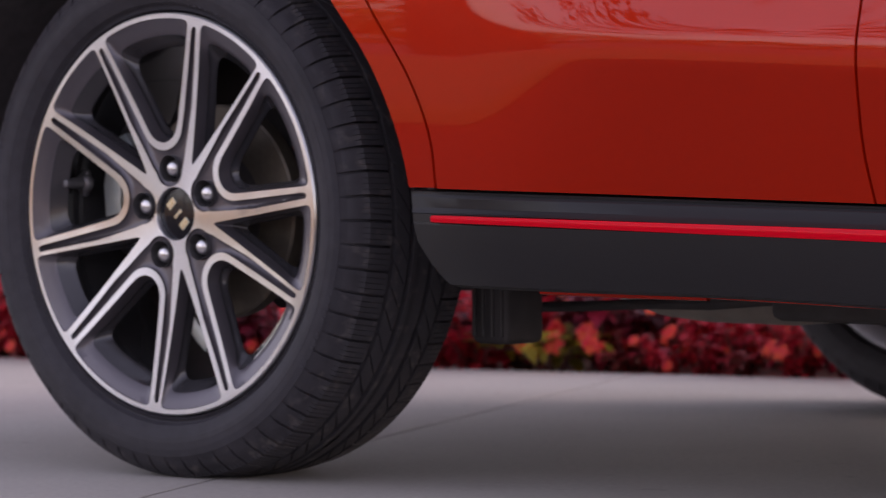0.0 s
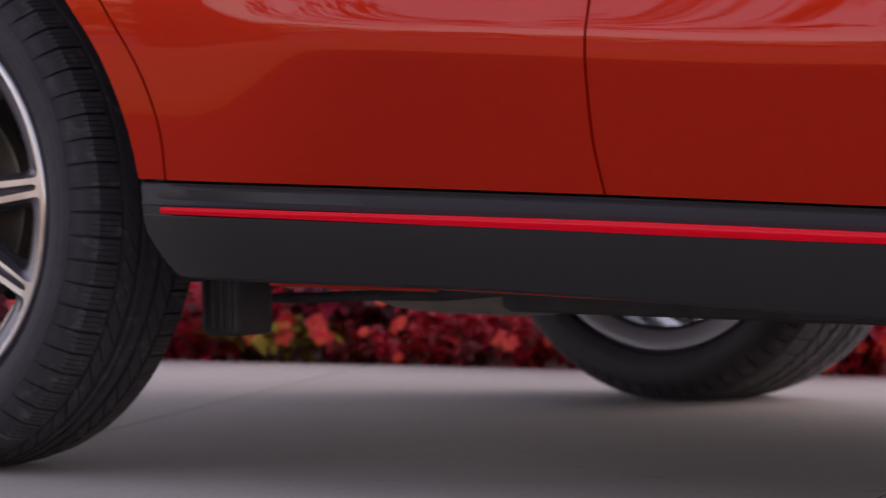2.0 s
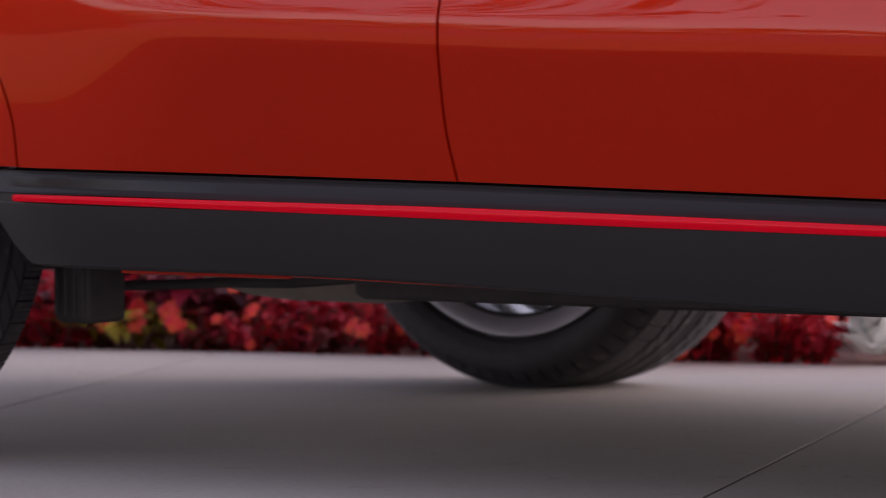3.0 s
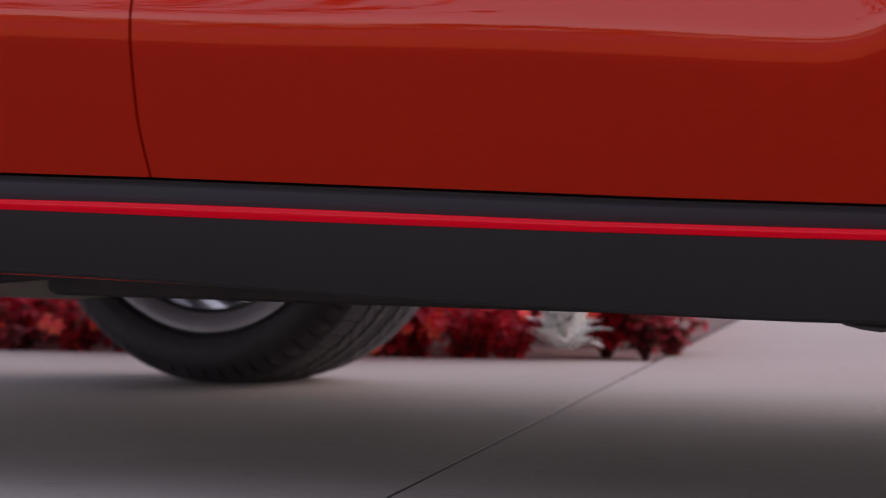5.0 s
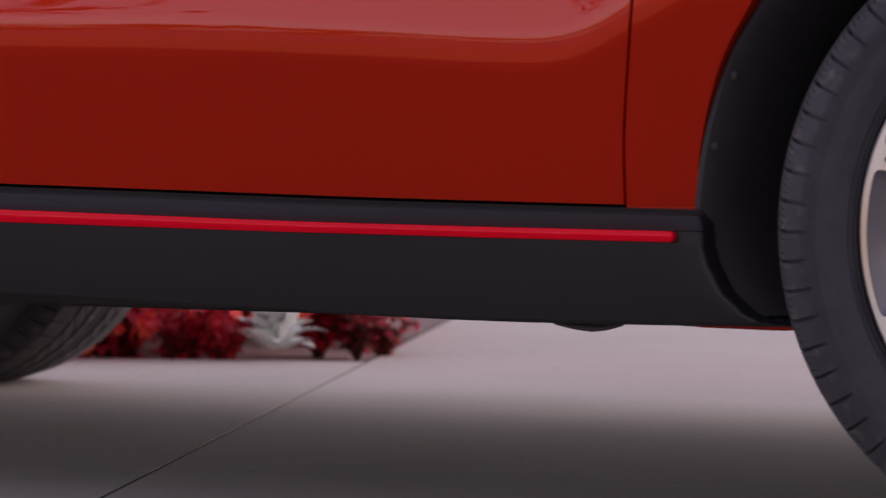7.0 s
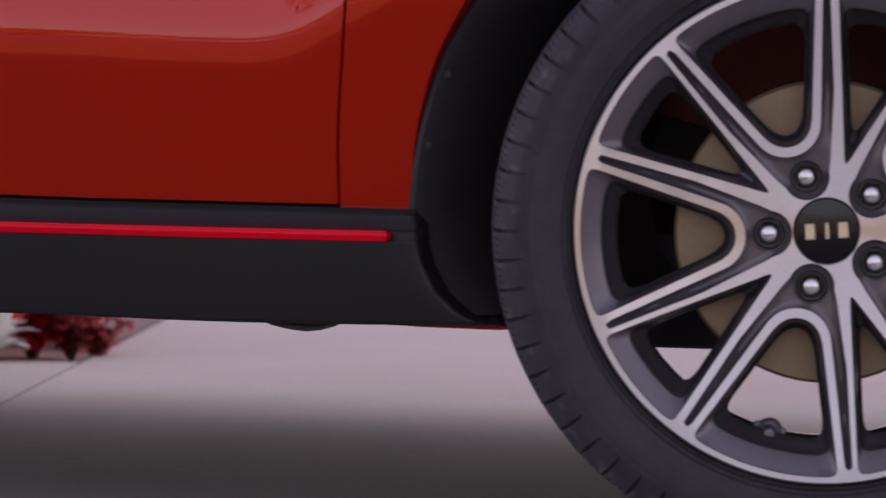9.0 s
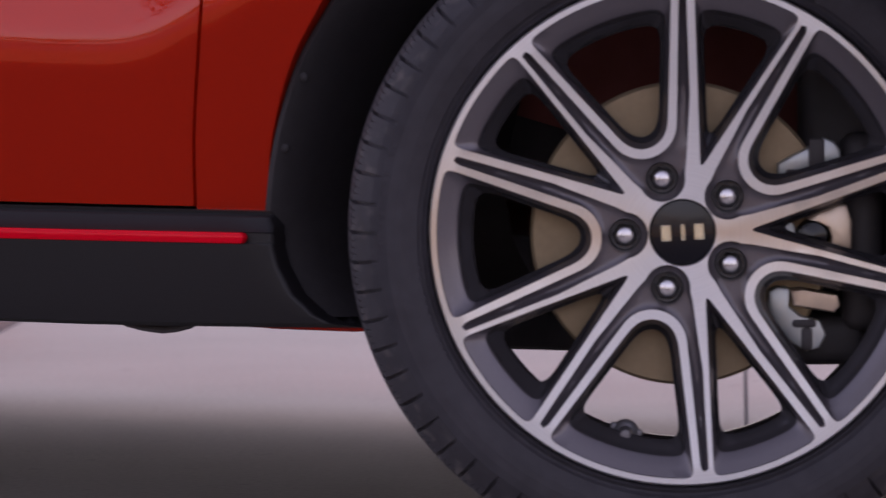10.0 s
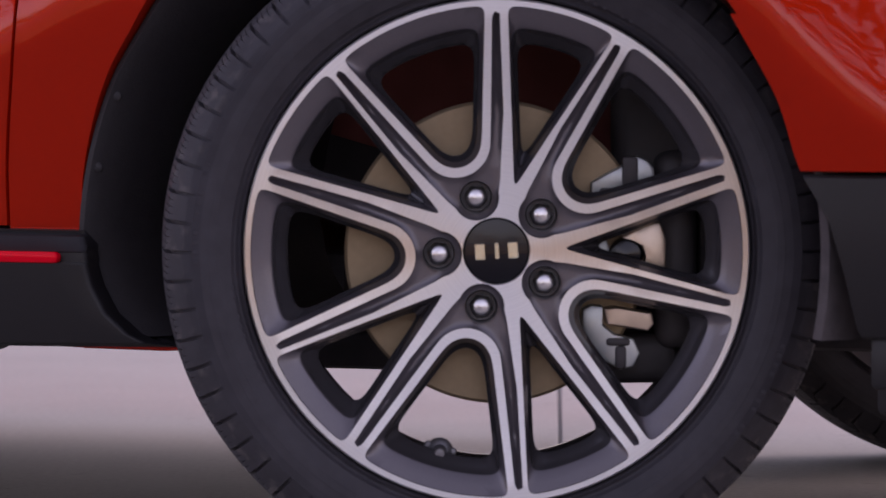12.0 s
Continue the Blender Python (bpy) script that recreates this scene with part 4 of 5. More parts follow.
bm = bmesh.new()
rows = []
for i in range(61):
    x = -0.80 + 4.36 * i / 60
    half = ring_at(x)
    full = half + [(2 * CAR_MID - y, z) for y, z in half[-2::-1]]
    rows.append([bm.verts.new((x, y, z)) for y, z in full])
for a, b in zip(rows, rows[1:]):
    for j in range(len(a) - 1):
        bm.faces.new((a[j], b[j], b[j + 1], a[j + 1]))
car_part("roof", bm, M_PAINT, "orange-red roof, bonnet and pillars", 40)
for name, flip in (("side_glass", False), ("side_glass", True)):
    bm = bmesh.new()
    rows = []
    for i in range(31):
        x = -0.25 + 2.25 * i / 30
        (a1, b1), (a2, b2) = ring_at(x)[1:3]
        lo, hi = (a1 + (a2 - a1) * 0.06, b1 + (b2 - b1) * 0.06), (a1 + (a2 - a1) * 0.92, b1 + (b2 - b1) * 0.92)
        row = []
        for y, z in ((lo[0] + 0.004, lo[1]), (lo[0] - 0.004, lo[1]), (hi[0] - 0.004, hi[1]), (hi[0] + 0.004, hi[1])):
            row.append(bm.verts.new((x, 2 * CAR_MID - y if flip else y, z)))
        rows.append(row)
    for a, b in zip(rows, rows[1:]):
        for j in range(3):
            bm.faces.new((a[j], b[j], b[j + 1], a[j + 1]))
    car_part(name, bm, M_GLASS, "dark tinted side glass", 30)
# far flank, ends and floor
bm = bmesh.new()


def far_strip(x0, x1, low, n):
    g = []
    for i in range(n + 1):
        x = x0 + (x1 - x0) * i / n
        zl = low(x)
        g.append([bm.verts.new((x, 2 * CAR_MID - flank(x, zl + (TOP - zl) * j / 12), zl + (TOP - zl) * j / 12)) for j in range(13)])
    for a, b in zip(g, g[1:]):
        for j in range(12):
            bm.faces.new((a[j], b[j], b[j + 1], a[j + 1]))


far_strip(-0.80, 3.56, lambda x: max(0.35, arch_r(x) if abs(x) < 0.42 else 0, arch_top(x) if abs(x - 2.645) < 0.40 else 0), 90)
car_part("far_side", bm, M_PAINT, "orange-red far flank", 40)
bm = bmesh.new()
box(bm, (0.46, 2 * CAR_MID - 0.03, 0.235), (2.24, 2 * CAR_MID + 0.05, 0.36), 0.015)
car_part("sill_cladding", bm, M_CLAD, "matt black grained plastic sill cladding")
for name, lo, hi in (("tailgate", (-0.84, 0.02, 0.36), (-0.79, 1.72, 1.0)), ("front_bumper", (3.52, 0.06, 0.20), (3.58, 1.68, 0.70))):
    bm = bmesh.new()
    box(bm, lo, hi, 0.02)
    car_part(name, bm, M_PAINT, "orange-red painted end panel")

# inner structure: dark, closing what the gaps and arches show
for name, lo, hi in (
    ("inner_sill", (0.47, 0.030, 0.262), (2.245, 0.20, 0.36)), ("inner_sill", (0.47, 1.54, 0.262), (2.245, 1.71, 0.36)),
    ("floor_pan", (0.62, 0.42, 0.190), (2.30, 1.50, 0.30)), ("door_frame", (0.50, 0.012, 0.365), (2.20, 0.05, 0.97)),
    ("boot_floor", (-0.76, 0.30, 0.40), (0.46, 1.44, 0.80)), ("engine_bay", (2.25, 0.435, 0.34), (3.10, 1.40, 0.80)), ("undertray", (2.34, 0.43, 0.203), (3.46, 1.30, 0.232)), ("bumper_beam", (3.12, 0.05, 0.26), (3.50, 1.69, 0.55)),
):
    bm = bmesh.new()
    box(bm, lo, hi, 0.012)
    car_part(name, bm, M_DARK, "black underbody steel")


# arch liners
def liner(cx, rad, y0, y1, a0, a1, low_front=None):
    bm = bmesh.new()
    g = []
    for i in range(49):
        a = radians(a0 + (a1 - a0) * i / 48)
        row = []
        for y, r in ((y0, rad - 0.004), (y0 + 0.003, rad + 0.004), (y0 + 0.05, rad + 0.012), (y1 - 0.03, rad + 0.014), (y1, rad)):
            row.append(bm.verts.new((cx + r * math.cos(a), y, 0.33 + r * math.sin(a))))
        g.append(row)
    for a, b in zip(g, g[1:]):
        for j in range(4):
            bm.faces.new((a[j], b[j], b[j + 1], a[j + 1]))
    return bm


def inner_wing(cx, rad, y, a0, a1):
    bm = bmesh.new()
    g = [[bm.verts.new((cx + r * math.cos(radians(a)), y + dy, 0.33 + r * math.sin(radians(a)))) for r, dy in ((rad, 0.0), (rad * 0.75, 0.006), (rad * 0.45, 0.0), (0.03, 0.004))] for a in np.linspace(a0, a1, 41)]
    for a, b in zip(g, g[1:]):
        for j in range(3):
            bm.faces.new((a[j], b[j], b[j + 1], a[j + 1]))
    car_part("inner_wing", bm, M_PRIMER, "dull red-brown inner wing panel", 30)


for cx, rad in ((2.645, 0.415), (0.0, 0.430)):
    for y in (0.42, 2 * CAR_MID - 0.42):
        inner_wing(cx, rad, y, 12, 165)
car_part("arch_liner", liner(2.645, 0.415, -0.016, 0.42, -12, 192), M_FELT, "dark felt arch liner, colour raised against its deep shade", 30)
car_part("arch_liner", liner(0.0, 0.430, 0.012, 0.42, -6, 190), M_FELT, "dark felt arch liner, colour raised against its deep shade", 30)
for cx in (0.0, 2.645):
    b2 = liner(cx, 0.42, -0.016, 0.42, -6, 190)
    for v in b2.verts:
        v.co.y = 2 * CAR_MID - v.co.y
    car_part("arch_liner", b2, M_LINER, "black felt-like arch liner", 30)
def foot_x(z):
    f = smooth01((z - 0.29) / 0.11)
    return (arch_cut(z) - 0.008) * (1 - f) + ARCH_F_UP(z) * f


# the liner's foot behind the front wheel, following the sill's cut, with push clips
bm = bmesh.new()
g = []
for i in range(49):
    z = 0.232 + (0.60 - 0.232) * i / 48
    x = foot_x(z)
    row = []
    for dx, y in ((0.002, -0.030), (0.010, -0.034), (0.020, -0.026), (0.034, 0.01), (0.05, 0.10), (0.06, 0.38)):
        fl = 0.10 * max(0.0, (0.30 - z)) if y > 0 else 0
        row.append(bm.verts.new((x + dx + fl, y + (0.013 * (1 - smooth01((z - 0.312) / 0.03)) if y < 0 else 0), z)))
    g.append(row)
for a, b in zip(g, g[1:]):
    for j in range(5):
        bm.faces.new((a[j], b[j], b[j + 1], a[j + 1]))
car_part("liner_flange", bm, M_LINER, "black liner edge with push clips", 40)
for z in (0.405, 0.478):
    bm = bmesh.new()
    lathe(bm, [(0.0052, 0.002), (0.0048, 0.0), (0.0028, -0.0014), (0.0, -0.0016)], n=14)
    x = foot_x(z)
    for v in bm.verts:
        v.co += Vector((x + 0.017, -0.031, z))
    car_part("push_clip", bm, M_LINER, "black plastic push clip")


# brakes and suspension
def prism(pts, y0, y1, bevel):
    """A plate of that outline (millimetres, x and z) from y0 to y1, its front edges bevelled."""
    bm = bmesh.new()
    c = Vector((sum(p[0] for p in pts) / len(pts), sum(p[1] for p in pts) / len(pts)))
    rows = []
    for inset, y in ((bevel * 1000, y0), (bevel * 300, y0 + bevel * 0.3), (0, y0 + bevel), (0, y1)):
        row = []
        for p in pts:
            d = c - Vector(p)
            q = Vector(p) + d.normalized() * min(inset, d.length * 0.5)
            row.append(bm.verts.new((q.x / 1000, y, q.y / 1000)))
        rows.append(row)
    n = len(pts)
    for a, b in zip(rows, rows[1:]):
        for i in range(n):
            bm.faces.new((a[i], a[(i + 1) % n], b[(i + 1) % n], b[i]))
    bm.faces.new(rows[0])
    bm.faces.new(rows[-1][::-1])
    return bm


def brake(at, disc_r, caliper, label, iron):
    bm = bmesh.new()
    lathe(bm, [(0.060, 0.058), (0.074, 0.060), (0.076, 0.066), (disc_r - 0.003, 0.066), (disc_r, 0.068), (disc_r, 0.088), (disc_r - 0.06, 0.090)], n=90)
    d = part("brake_disc", bm, iron, car, label, m=at, smooth=30)
    bm = bmesh.new()
    lathe(bm, [(0.0, 0.10), (disc_r * 0.55, 0.10), (disc_r * 0.62, 0.108), (disc_r * 0.9, 0.110)], n=48)
    tube(bm, [(0, 0.09, 0), (0, 0.34, 0.0)], 0.045, 16)
    part("hub_carrier", bm, M_DARK, car, m=at)
    if not caliper:
        return
    # carrier bracket with two ears, and the caliper body between them
    for pts, y0, y1 in (
        ([(96, 55), (96, 70), (108, 77), (126, 86), (133, 93), (143, 96), (153, 92), (159, 84), (160, 71), (150, 68), (137, 64), (117, 55)], 0.036, 0.062),
        ([(87, -57), (95, -53), (106, -54), (104, -71), (120, -83), (138, -88), (144, -102), (137, -115), (124, -118), (103, -106), (91, -88), (86, -71)], 0.034, 0.062),
        ([(101, 14), (110, 14), (114, 6), (114, -5), (109, -11), (101, -10)], 0.040, 0.056),
    ):
        part("caliper_bracket", prism(pts, y0, y1, 0.0035), M_ZINC, car, "zinc-plated caliper bracket", m=at)
    for pts, y0, y1 in (
        ([(108, -56), (117, -54), (156, -61), (158, -72), (152, -79), (111, -72)], 0.026, 0.060),
        ([(124, 16), (137, 27), (154, 32), (165, 30), (171, 13), (170, -15), (162, -23), (148, -21), (151, -7), (145, 7), (134, 14)], 0.028, 0.062),
    ):
        part("caliper", prism(pts, y0, y1, 0.004), M_BRASSY, car, "yellowish plated brake caliper", m=at)
    for x0, x1, z0, z1 in ((0.127, 0.143, 0.066, 0.096), (0.104, 0.142, 0.058, 0.065), (0.119, 0.130, -0.117, -0.094), (0.110, 0.134, -0.094, -0.086)):
        bm = bmesh.new()
        box(bm, (x0, 0.0305, z0), (x1, 0.037, z1), 0.003)
        part("pad_spring", bm, M_DARK, car, m=at)
    bm = bmesh.new()
    lathe(bm, [(0.017, 0.058), (0.017, 0.040), (0.014, 0.034), (0.006, 0.032), (0.0, 0.0315)], n=24, m=Matrix.Translation((0.131, 0, -0.002)))
    part("caliper_piston", bm, M_CAP, car, m=at)
    bm = bmesh.new()
    box(bm, (0.160, 0.058, -0.10), (0.203, 0.14, 0.10), 0.018, 3)
    part("caliper_housing", bm, M_DARK, car, m=at)
    bm = bmesh.new()
    box(bm, (0.12, 0.135, -0.11), (0.235, 0.20, 0.18), 0.02, 3)
    part("strut_foot", bm, M_DARK, car, m=at)
    bm = bmesh.new()
    box(bm, (0.085, 0.075, -0.135), (0.185, 0.15, -0.085), 0.014, 3)
    part("knuckle", bm, M_DARK, car, m=at)
    bm = bmesh.new()
    tube(bm, [(0.205, 0.08, 0.095), (0.212, 0.10, 0.03), (0.21, 0.11, -0.06), (0.17, 0.13, -0.12)], 0.006, 8)
    part("brake_hose", bm, M_DARK, car, m=at)


FW = CAR_INV @ pose(2.700, 0, HUB_Z, 0, 0, STEER) @ Matrix.Translation((0, 0.020, -0.004))
RW = CAR_INV @ Matrix.Translation((0, 0.020, HUB_Z))
brake(FW, 0.153, True, "bronze-tinted brake disc worn bright", M_DISC)
brake(RW, 0.135, False, "dark brake disc", M_IRON)
part("caliper", prism([(-168, 92), (-150, 98), (-136, 84), (-142, 60), (-156, 44), (-158, 10), (-152, -24), (-170, -30), (-186, -12), (-190, 30), (-182, 66)], 0.052, 0.085, 0.004), M_ZINC, car, "zinc-plated rear brake caliper", m=RW)
bm = bmesh.new()
box(bm, (-0.200, 0.085, -0.06), (-0.150, 0.15, 0.11), 0.012, 3)
part("caliper_housing", bm, M_DARK, car, m=RW)
part("parking_brake_lever", prism([(-98, -122), (-88, -119), (-64, -140), (-44, -172), (-50, -180), (-66, -168), (-90, -140)], 0.094, 0.106, 0.002), M_ZINC, car, "bright steel parking brake lever", m=RW)
bm = bmesh.new()
tube(bm, [(-0.06, 0.10, -0.15), (0.02, 0.14, -0.10), (0.10, 0.20, -0.06)], 0.006, 8)
part("brake_cable", bm, M_DARK, car, m=RW)
bm = bmesh.new()
tube(bm, [(2.70, 0.16, 0.22), (2.66, 0.45, 0.215), (2.60, 0.62, 0.235)], [0.03, 0.024, 0.03], 12)
tube(bm, [(2.54, 0.14, 0.205), (2.50, 0.40, 0.21)], 0.014, 10)
box(bm, (2.43, 0.10, 0.195), (2.62, 0.30, 0.235), 0.012)
car_part("suspension_arm", bm, M_DARK, "black lower suspension arm")
bm = bmesh.new()
tube(bm, [(0.0, 0.16, 0.24), (0.30, 0.34, 0.25), (0.55, 0.40, 0.27)], [0.03, 0.024, 0.03], 12)
tube(bm, [(0.02, 0.18, 0.22), (0.0, 0.60, 0.24)], 0.022, 10)
car_part("suspension_arm", bm, M_DARK, "black trailing suspension arm")

# what hangs below the floor near the rear wheel
bm = bmesh.new()
box(bm, (0.2775, 0.25, 0.1585), (0.3375, 0.325, 0.26), 0.010, 3)
canister = car_part("canister", bm, M_DARK, "black ribbed plastic canister under the floor")
for k in range(4):
    bm = bmesh.new()
    x = 0.2855 + 0.0150 * k
    box(bm, (x - 0.0025, 0.246, 0.168), (x + 0.0025, 0.2525, 0.255), 0.0015, 1)
    car_part("rib", bm, M_DARK, "", parent=canister)
bm = bmesh.new()
tube(bm, [(0.18, 0.45, 0.193), (0.30, 0.45, 0.198), (0.40, 0.45, 0.2035), (0.50, 0.455, 0.207), (0.62, 0.46, 0.218), (0.80, 0.47, 0.245)], [0.007, 0.007, 0.007, 0.009, 0.010, 0.010], 10)
car_part("cable_conduit", bm, M_DARK, "thin black conduit")
bm = bmesh.new()
lathe(bm, [(0.0, 0), (0.020, 0.01), (0.034, 0.05), (0.046, 0.10), (0.052, 0.17), (0.052, 0.30), (0.045, 0.37), (0.026, 0.44), (0.024, 1.3), (0.0, 1.3)], n=28)
turnm = Matrix.Translation((0.20, 0.62, 0.216)) @ Matrix.Rotation(radians(-90), 4, "Z") @ Matrix.Diagonal((1.3, 1.0, 0.85, 1))
for v in bm.verts:
    v.co = turnm @ v.co
car_part("exhaust_silencer", bm, M_TANK, "dull grey exhaust silencer and pipe", 40)


# painted sill seam below the cladding
def seam(points, y):
    bm = bmesh.new()
    rows = [[bm.verts.new((x, y + dy, zz)) for dy, zz in ((0, z + 0.016), (0, z + 0.001), (0.002, z), (0.006, z), (0.007, z + 0.016))] for x, z in points]
    for a, b in zip(rows, rows[1:]):
        for k in range(4):
            bm.faces.new((a[k], b[k], b[k + 1], a[k + 1]))
    car_part("sill_seam", bm, M_PAINT, "orange-red painted sill seam")


seam([(0.57, 0.2365), (0.70, 0.2355), (0.83, 0.2360)], 0.050)
seam([(0.832, 0.2385), (0.95, 0.2365), (1.10, 0.2335), (1.25, 0.2295), (1.40, 0.2280)], 0.050)
seam([(2.12, 0.2175), (2.199, 0.2155)], 0.030)
seam([(2.200, 0.2150), (2.30, 0.2140), (2.33, 0.2160)], 0.030)
bm = bmesh.new()
tube(bm, [(2.030, 0.0, 0.225), (2.045, 0.0, 0.2185), (2.066, 0.0, 0.2145), (2.088, 0.0, 0.2125), (2.106, 0.0, 0.2145), (2.122, 0.0, 0.2185), (2.135, 0.0, 0.225)], 0.0035, 8)
for y in (0.001, 0.004):
    bm.faces.new([bm.verts.new((x, y, z)) for x, z in ((2.030, 0.2250), (2.045, 0.2185), (2.066, 0.2145), (2.088, 0.2125), (2.106, 0.2145), (2.122, 0.2185), (2.135, 0.2250))])
car_part("jacking_bracket", bm, M_DARK, "small black jacking point bracket")


# ---------------------------------------------------------------- plants
def leaf(bm, base, out, up, length, width, curl=0.3, fold=0.2, n=4):
    """A pointed leaf blade of two strips, folded at its midrib."""
    side = out.cross(up).normalized()
    rows = []
    for i in range(n + 1):
        f = i / n
        w = width * (math.sin(math.pi * min(1, f * 0.92 + 0.08)) ** 0.8) / 2
        c = base + out * (length * f) + up * (length * (0.45 * f - curl * f * f * 1.6))
        rows.append((c + side * w + up * (fold * w), c, c - side * w + up * (fold * w)))
    vr = [[bm.verts.new(p) for p in r] for r in rows]
    for a, b in zip(vr, vr[1:]):
        bm.faces.new((a[0], a[1], b[1], b[0]))
        bm.faces.new((a[1], a[2], b[2], b[1]))


def bedding_meshes(seed, height, count, lo, hi, col, stems=9):
    rnd = random.Random(seed)
    st, lf = bmesh.new(), bmesh.new()
    for s in range(stems):
        a = 2 * math.pi * (s + rnd.uniform(-0.35, 0.35)) / stems
        tipp = Vector((math.cos(a), math.sin(a), 0)) * rnd.uniform(0.04, 0.15) + Vector((0, 0, height * rnd.uniform(0.45, 1.0)))
        mid = tipp * 0.5 + Vector((0, 0, 0.015))
        tube(st, [(0, 0, -0.02), mid, tipp], [0.004, 0.003, 0.002], 5)
        for k in range(count):
            f = rnd.uniform(0.05, 1.0)
            p = mid * (2 * f) if f < 0.5 else mid.lerp(tipp, 2 * f - 1)
            b = rnd.uniform(0, 2 * math.pi)
            o = Vector((math.cos(b), math.sin(b), rnd.uniform(-0.35, 0.5))).normalized()
            u = (Vector((0, 0, 1)) - o * o.z).normalized()
            ln = rnd.uniform(lo, hi)
            leaf(lf, p, o, u, ln, ln * rnd.uniform(0.55, 0.8), rnd.uniform(0.2, 0.6))
    return mesh_of("stalk", st, M_STEM, 40), mesh_of("foliage", lf, col, 60)


def blossom_mesh(seed):
    """One open flower of overlapping round petals, facing outwards along x."""
    rnd = random.Random(seed)
    bm = bmesh.new()
    for k in range(6):
        a = k * math.pi / 3 + rnd.uniform(-0.2, 0.2)
        o = Vector((rnd.uniform(0.1, 0.45), math.cos(a), math.sin(a))).normalized()
        u = (Vector((1, 0, 0)) - o * o.x).normalized()
        leaf(bm, Vector((0, 0, 0)), o, u, rnd.uniform(0.022, 0.030), 0.026, 0.5, 0.15, 5)
    return mesh_of("blossom", bm, M_PETAL, 60)


BLOSSOMS = [blossom_mesh(k) for k in (61, 62, 63)]


KINDS = [bedding_meshes(s, h, c, lo, hi, col) for s, h, c, lo, hi, col in (
    (1, 0.17, 30, 0.024, 0.046, M_LEAF_RED), (2, 0.20, 30, 0.024, 0.048, M_LEAF_WINE), (3, 0.15, 30, 0.024, 0.046, M_LEAF_PINK),
    (4, 0.18, 30, 0.024, 0.046, M_LEAF_RED), (5, 0.22, 30, 0.026, 0.050, M_LEAF_WINE))]
LABELS = ["red-leaved bedding plant with bright red blossoms in mulch", "dark wine-red leafy bedding plant in mulch", "bronze-leaved bedding plant with magenta-red blossoms in mulch",
          "red-leaved bedding plant with bright red blossoms in mulch", "dark wine-red leafy bedding plant in mulch"]
rnd = random.Random(12)
for i in range(30):
    for j in range(5):
        u, v = 0.15 + 0.17 * i + rnd.uniform(-0.05, 0.05), 0.10 + 0.19 * j + rnd.uniform(-0.05, 0.05)
        if u < 0.30 and v < 0.20:
            continue
        p = BED_CORNER - BED_EDGE * u + JD * v
        k = rnd.choice((0, 0, 3, 3, 1, 2, 4)) if u > 0.85 else rnd.choice((0, 0, 3))
        pl = thing("bedding_plant", LABELS[k], "plant", Matrix.Translation((p.x, p.y, 0.0)) @ pose(0, 0, 0, 0, 0, rnd.uniform(0, 360)) @ Matrix.Scale(rnd.uniform(0.8, 1.15), 4), group="red bedding plants")
        part("stalk", KINDS[k][0], None, pl)
        part("foliage", KINDS[k][1], None, pl)
        if k in (0, 2, 3) or j < 2:
            for q in range(rnd.choice((7, 9, 11)) if j < 2 else 3):
                a, e = rnd.uniform(0, 360), rnd.uniform(-8, 42)
                way = Vector((math.cos(radians(a)) * math.cos(radians(e)), math.sin(radians(a)) * math.cos(radians(e)), math.sin(radians(e))))
                at = Vector((0, 0, 0.045)) + way * rnd.uniform(0.10, 0.145)
                part("blossom", rnd.choice(BLOSSOMS), None, pl, m=Matrix.Translation(at) @ pose(0, 0, 0, 0, -e, a) @ Matrix.Scale(rnd.uniform(0.42, 0.85), 4))
# a low front row along the edge
for i in range(64):
    u, v = 0.30 + 0.08 * i + rnd.uniform(-0.03, 0.03), rnd.uniform(0.035, 0.075)
    if 1.40 < u < 1.57:
        continue
    k = rnd.choice((0, 3, 2, 0, 1)) if u > 0.9 else rnd.choice((0, 3))
    p = BED_CORNER - BED_EDGE * u + JD * v
    pl = thing("bedding_plant", LABELS[k], "plant", Matrix.Translation((p.x, p.y, -0.02)) @ pose(0, 0, 0, 0, 0, rnd.uniform(0, 360)) @ Matrix.Scale(rnd.uniform(0.45, 0.75), 4), group="red bedding plants")
    part("stalk", KINDS[k][0], None, pl)
    part("foliage", KINDS[k][1], None, pl)
    for q in range(rnd.choice((2, 3, 4)) + (3 if u < 0.9 else 0)):
        a, e = rnd.uniform(0, 360), rnd.uniform(0, 50)
        way = Vector((math.cos(radians(a)) * math.cos(radians(e)), math.sin(radians(a)) * math.cos(radians(e)), math.sin(radians(e))))
        part("blossom", rnd.choice(BLOSSOMS), None, pl, m=Matrix.Translation(Vector((0, 0, 0.06)) + way * 0.10) @ pose(0, 0, 0, 0, -e, a) @ Matrix.Scale(rnd.uniform(0.6, 1.0), 4))
st, lf = bedding_meshes(9, 0.07, 7, 0.04, 0.06, M_LEAF_LIME, 5)
for u, v in ((1.46, 0.07), (1.52, 0.14)):
    p = BED_CORNER - BED_EDGE * u + JD * v
    pl = thing("bedding_plant", "low yellow-green leafy bedding plant in mulch", "plant", Matrix.Translation(p))
    part("stalk", st, None, pl)
    part("foliage", lf, None, pl)
for u, v, size in ((0.045, 0.15, 0.55), (0.10, 0.24, 0.75)):
    p = BED_CORNER - BED_EDGE * u + JD * v
    pl = thing("bedding_plant", "small bronze-red leafy plant near the bed's corner", "plant", Matrix.Translation(p) @ Matrix.Scale(size, 4), group="red bedding plants")
    part("stalk", KINDS[2][0], None, pl)
    part("foliage", KINDS[2][1], None, pl)
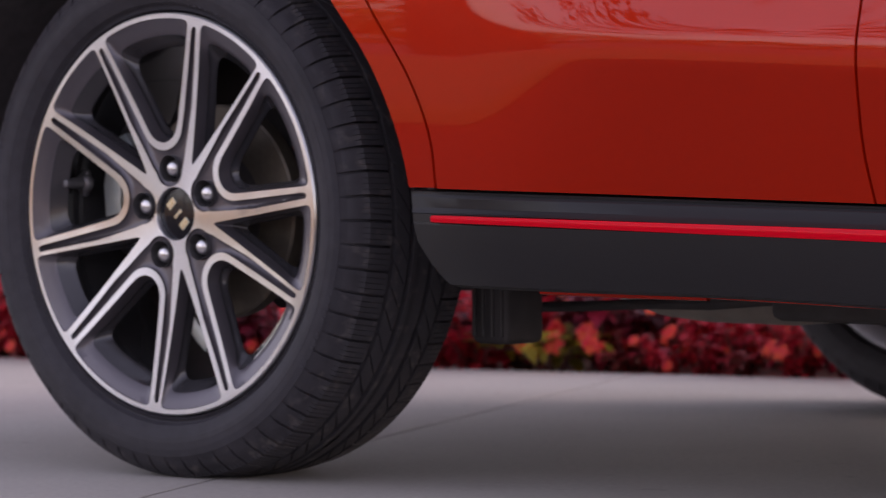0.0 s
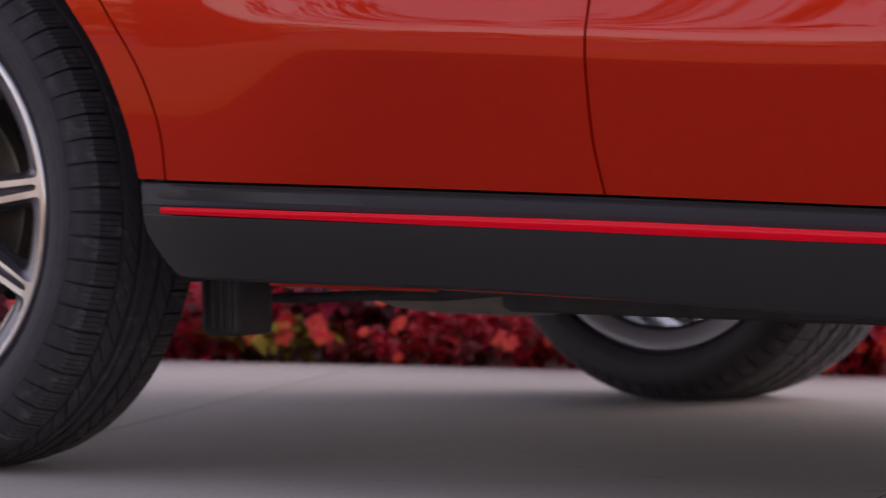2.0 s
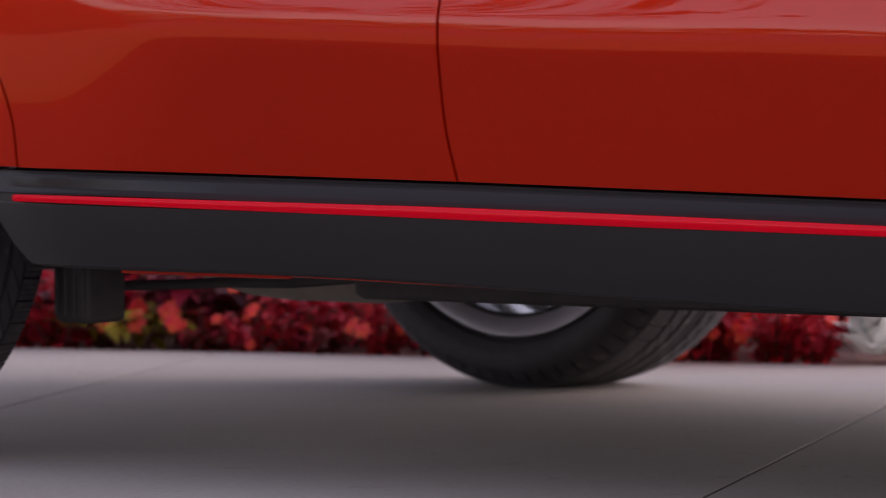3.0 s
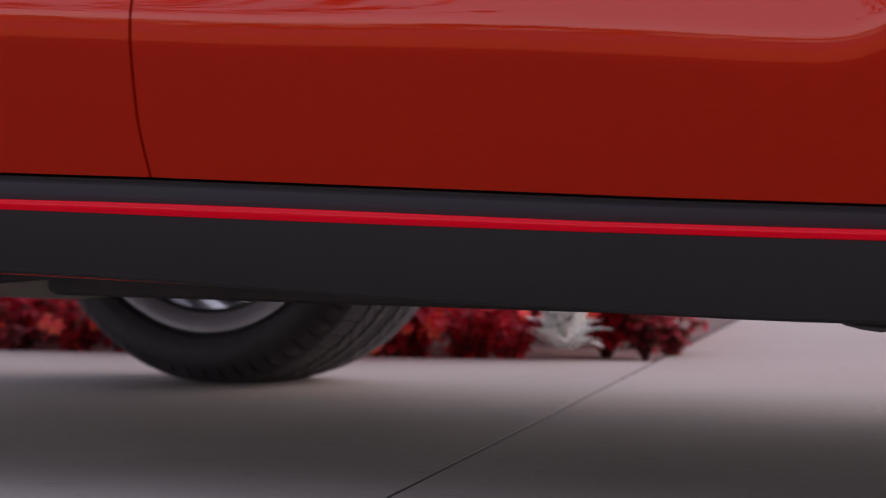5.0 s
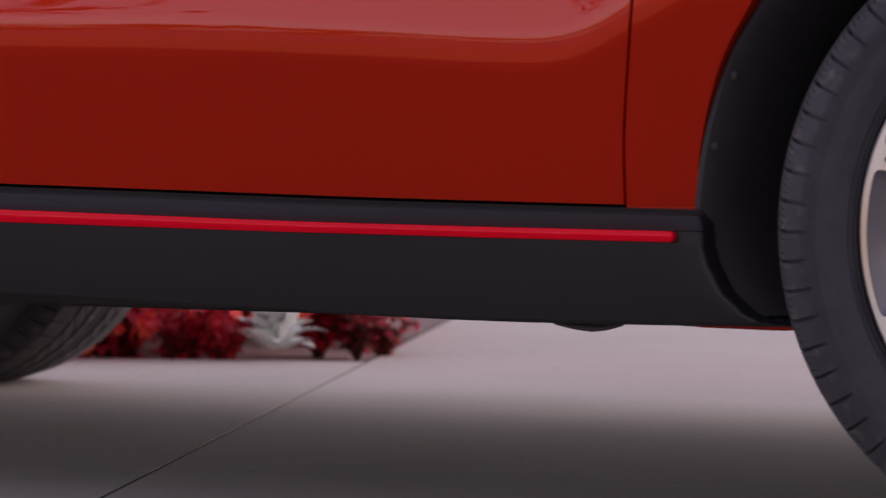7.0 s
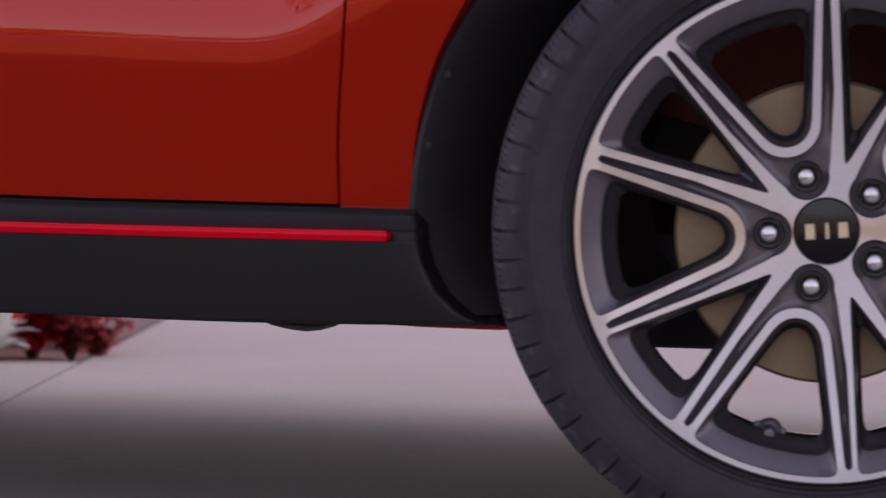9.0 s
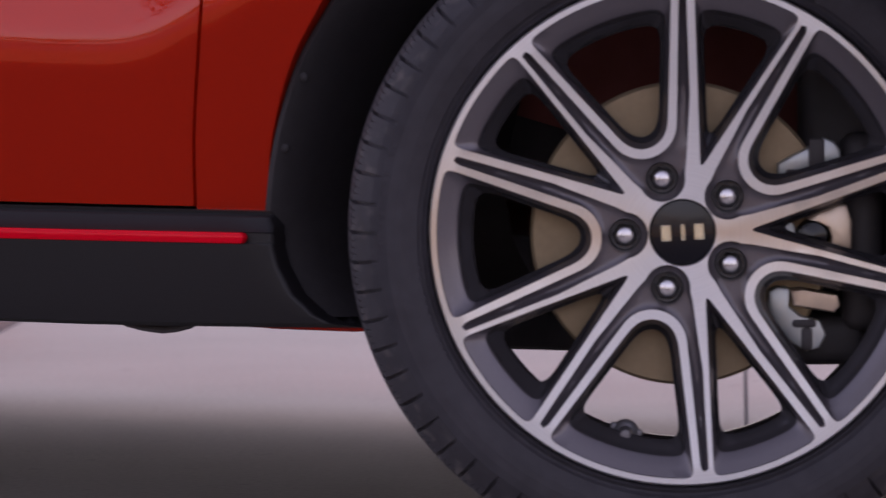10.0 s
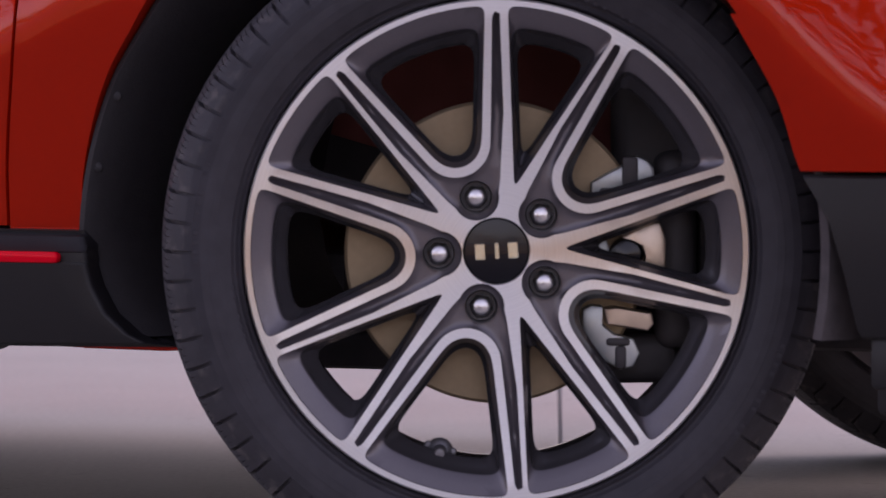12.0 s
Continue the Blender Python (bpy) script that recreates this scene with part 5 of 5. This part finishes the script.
# the silver plant at the bed's corner
bm = bmesh.new()
rnd = random.Random(5)
for k in range(56):
    a = rnd.uniform(0, 2 * math.pi)
    e = rnd.uniform(0.15, 1.45)
    o = Vector((math.cos(a) * math.cos(e), math.sin(a) * math.cos(e), math.sin(e)))
    u = (Vector((0, 0, 1)) - o * o.z).normalized()
    ln = rnd.uniform(0.046, 0.076)
    leaf(bm, Vector((0, 0, 0.012)) + o * rnd.uniform(0.008, 0.020), o, u, ln, ln * rnd.uniform(0.46, 0.60), rnd.uniform(0.0, 0.5), 0.3, 5)
p = BED_CORNER - BED_EDGE * 0.200 + JD * 0.02
pl = thing("silver_plant", "silvery white felt-leaved plant at the bed's corner", "plant", Matrix.Translation(p))
part("foliage", bm, M_LEAF_SILVER, pl, smooth=60)


# ---------------------------------------------------------------- trees across the drive, seen in the paint
def tree_meshes(seed, height):
    rnd = random.Random(seed)
    tr, cr = bmesh.new(), bmesh.new()
    tube(tr, [(0, 0, -0.1), (0.05, 0, height * 0.2), (0.0, 0.08, height * 0.45), (0.1, 0.0, height * 0.8)], [0.20, 0.16, 0.12, 0.04], 10)
    for k in range(9):
        a, h = rnd.uniform(0, 6.28), height * rnd.uniform(0.22, 0.72)
        tip = Vector((math.cos(a), math.sin(a), rnd.uniform(0.3, 0.9))) * height * rnd.uniform(0.18, 0.30) + Vector((0, 0, h))
        tube(tr, [(0, 0.04, h), Vector((0, 0, h)).lerp(tip, 0.5) + Vector((0, 0, 0.1)), tip], [0.06, 0.04, 0.015], 6)
        for c in range(7):
            q = tip + Vector((rnd.gauss(0, 1), rnd.gauss(0, 1), rnd.gauss(0, 0.8))) * height * 0.07
            for i in range(26):
                p = q + Vector((rnd.gauss(0, 1), rnd.gauss(0, 1), rnd.gauss(0, 0.7))) * height * 0.035
                b = rnd.uniform(0, 6.28)
                o = Vector((math.cos(b), math.sin(b), rnd.uniform(-0.6, 0.4))).normalized()
                u = (Vector((0, 0, 1)) - o * o.z).normalized()
                leaf(cr, p, o, u, 0.20, 0.11, 0.3, 0.2, 2)
    return mesh_of("trunk", tr, M_BARK, 40), mesh_of("crown", cr, M_LEAF_TREE, 0)


# a low line of trees far off, behind the camera
bm = bmesh.new()
rnd = random.Random(44)
for k in range(420):
    x = rnd.uniform(-130, 45)
    c = Vector((x, -58 + rnd.uniform(-3, 3), rnd.uniform(0.3, 1.0) * 0.62 * (4.6 + 1.6 * math.sin(x * 0.31) + 1.0 * math.sin(x * 0.83 + 1))))
    for i in range(14):
        p = c + Vector((rnd.gauss(0, 0.9), rnd.gauss(0, 0.7), rnd.gauss(0, 0.7)))
        p.z = max(0.1, p.z)
        b = rnd.uniform(0, 6.28)
        o = Vector((math.cos(b), math.sin(b), rnd.uniform(-0.6, 0.4))).normalized()
        leaf(bm, p, o, (Vector((0, 0, 1)) - o * o.z).normalized(), 1.1, 0.7, 0.3, 0.2, 2)
line = thing("distant_treeline", "line of trees far beyond the drive, leaves coloured gold as if sunlit", "trees", Matrix.Identity(4), kind="stuff")
part("foliage", bm, M_LEAF_LINE, line, smooth=0)
TREES = [tree_meshes(21, 6.0), tree_meshes(22, 5.0)]
rnd = random.Random(31)
for x, y, size in ((-28.5, -24.0, 2.3), (-24.2, -22.0, 2.0), (-21.4, -24.5, 2.4), (-6.5, -25.0, 1.15), (-3.4, -22.5, 1.3), (0.4, -22.0, 1.6), (4.6, -19.5, 1.7)):
    k = 0 if size > 1.1 else 1
    t = thing("tree", "broad-leaved tree beyond the drive, crown coloured olive-gold as if sunlit", "tree", Matrix.Translation((x, y, -0.02)) @ pose(0, 0, 0, 0, 0, rnd.uniform(0, 360)) @ Matrix.Scale(size, 4), group="trees across the drive")
    part("trunk", TREES[k][0], None, t)
    part("crown", TREES[k][1], None, t)
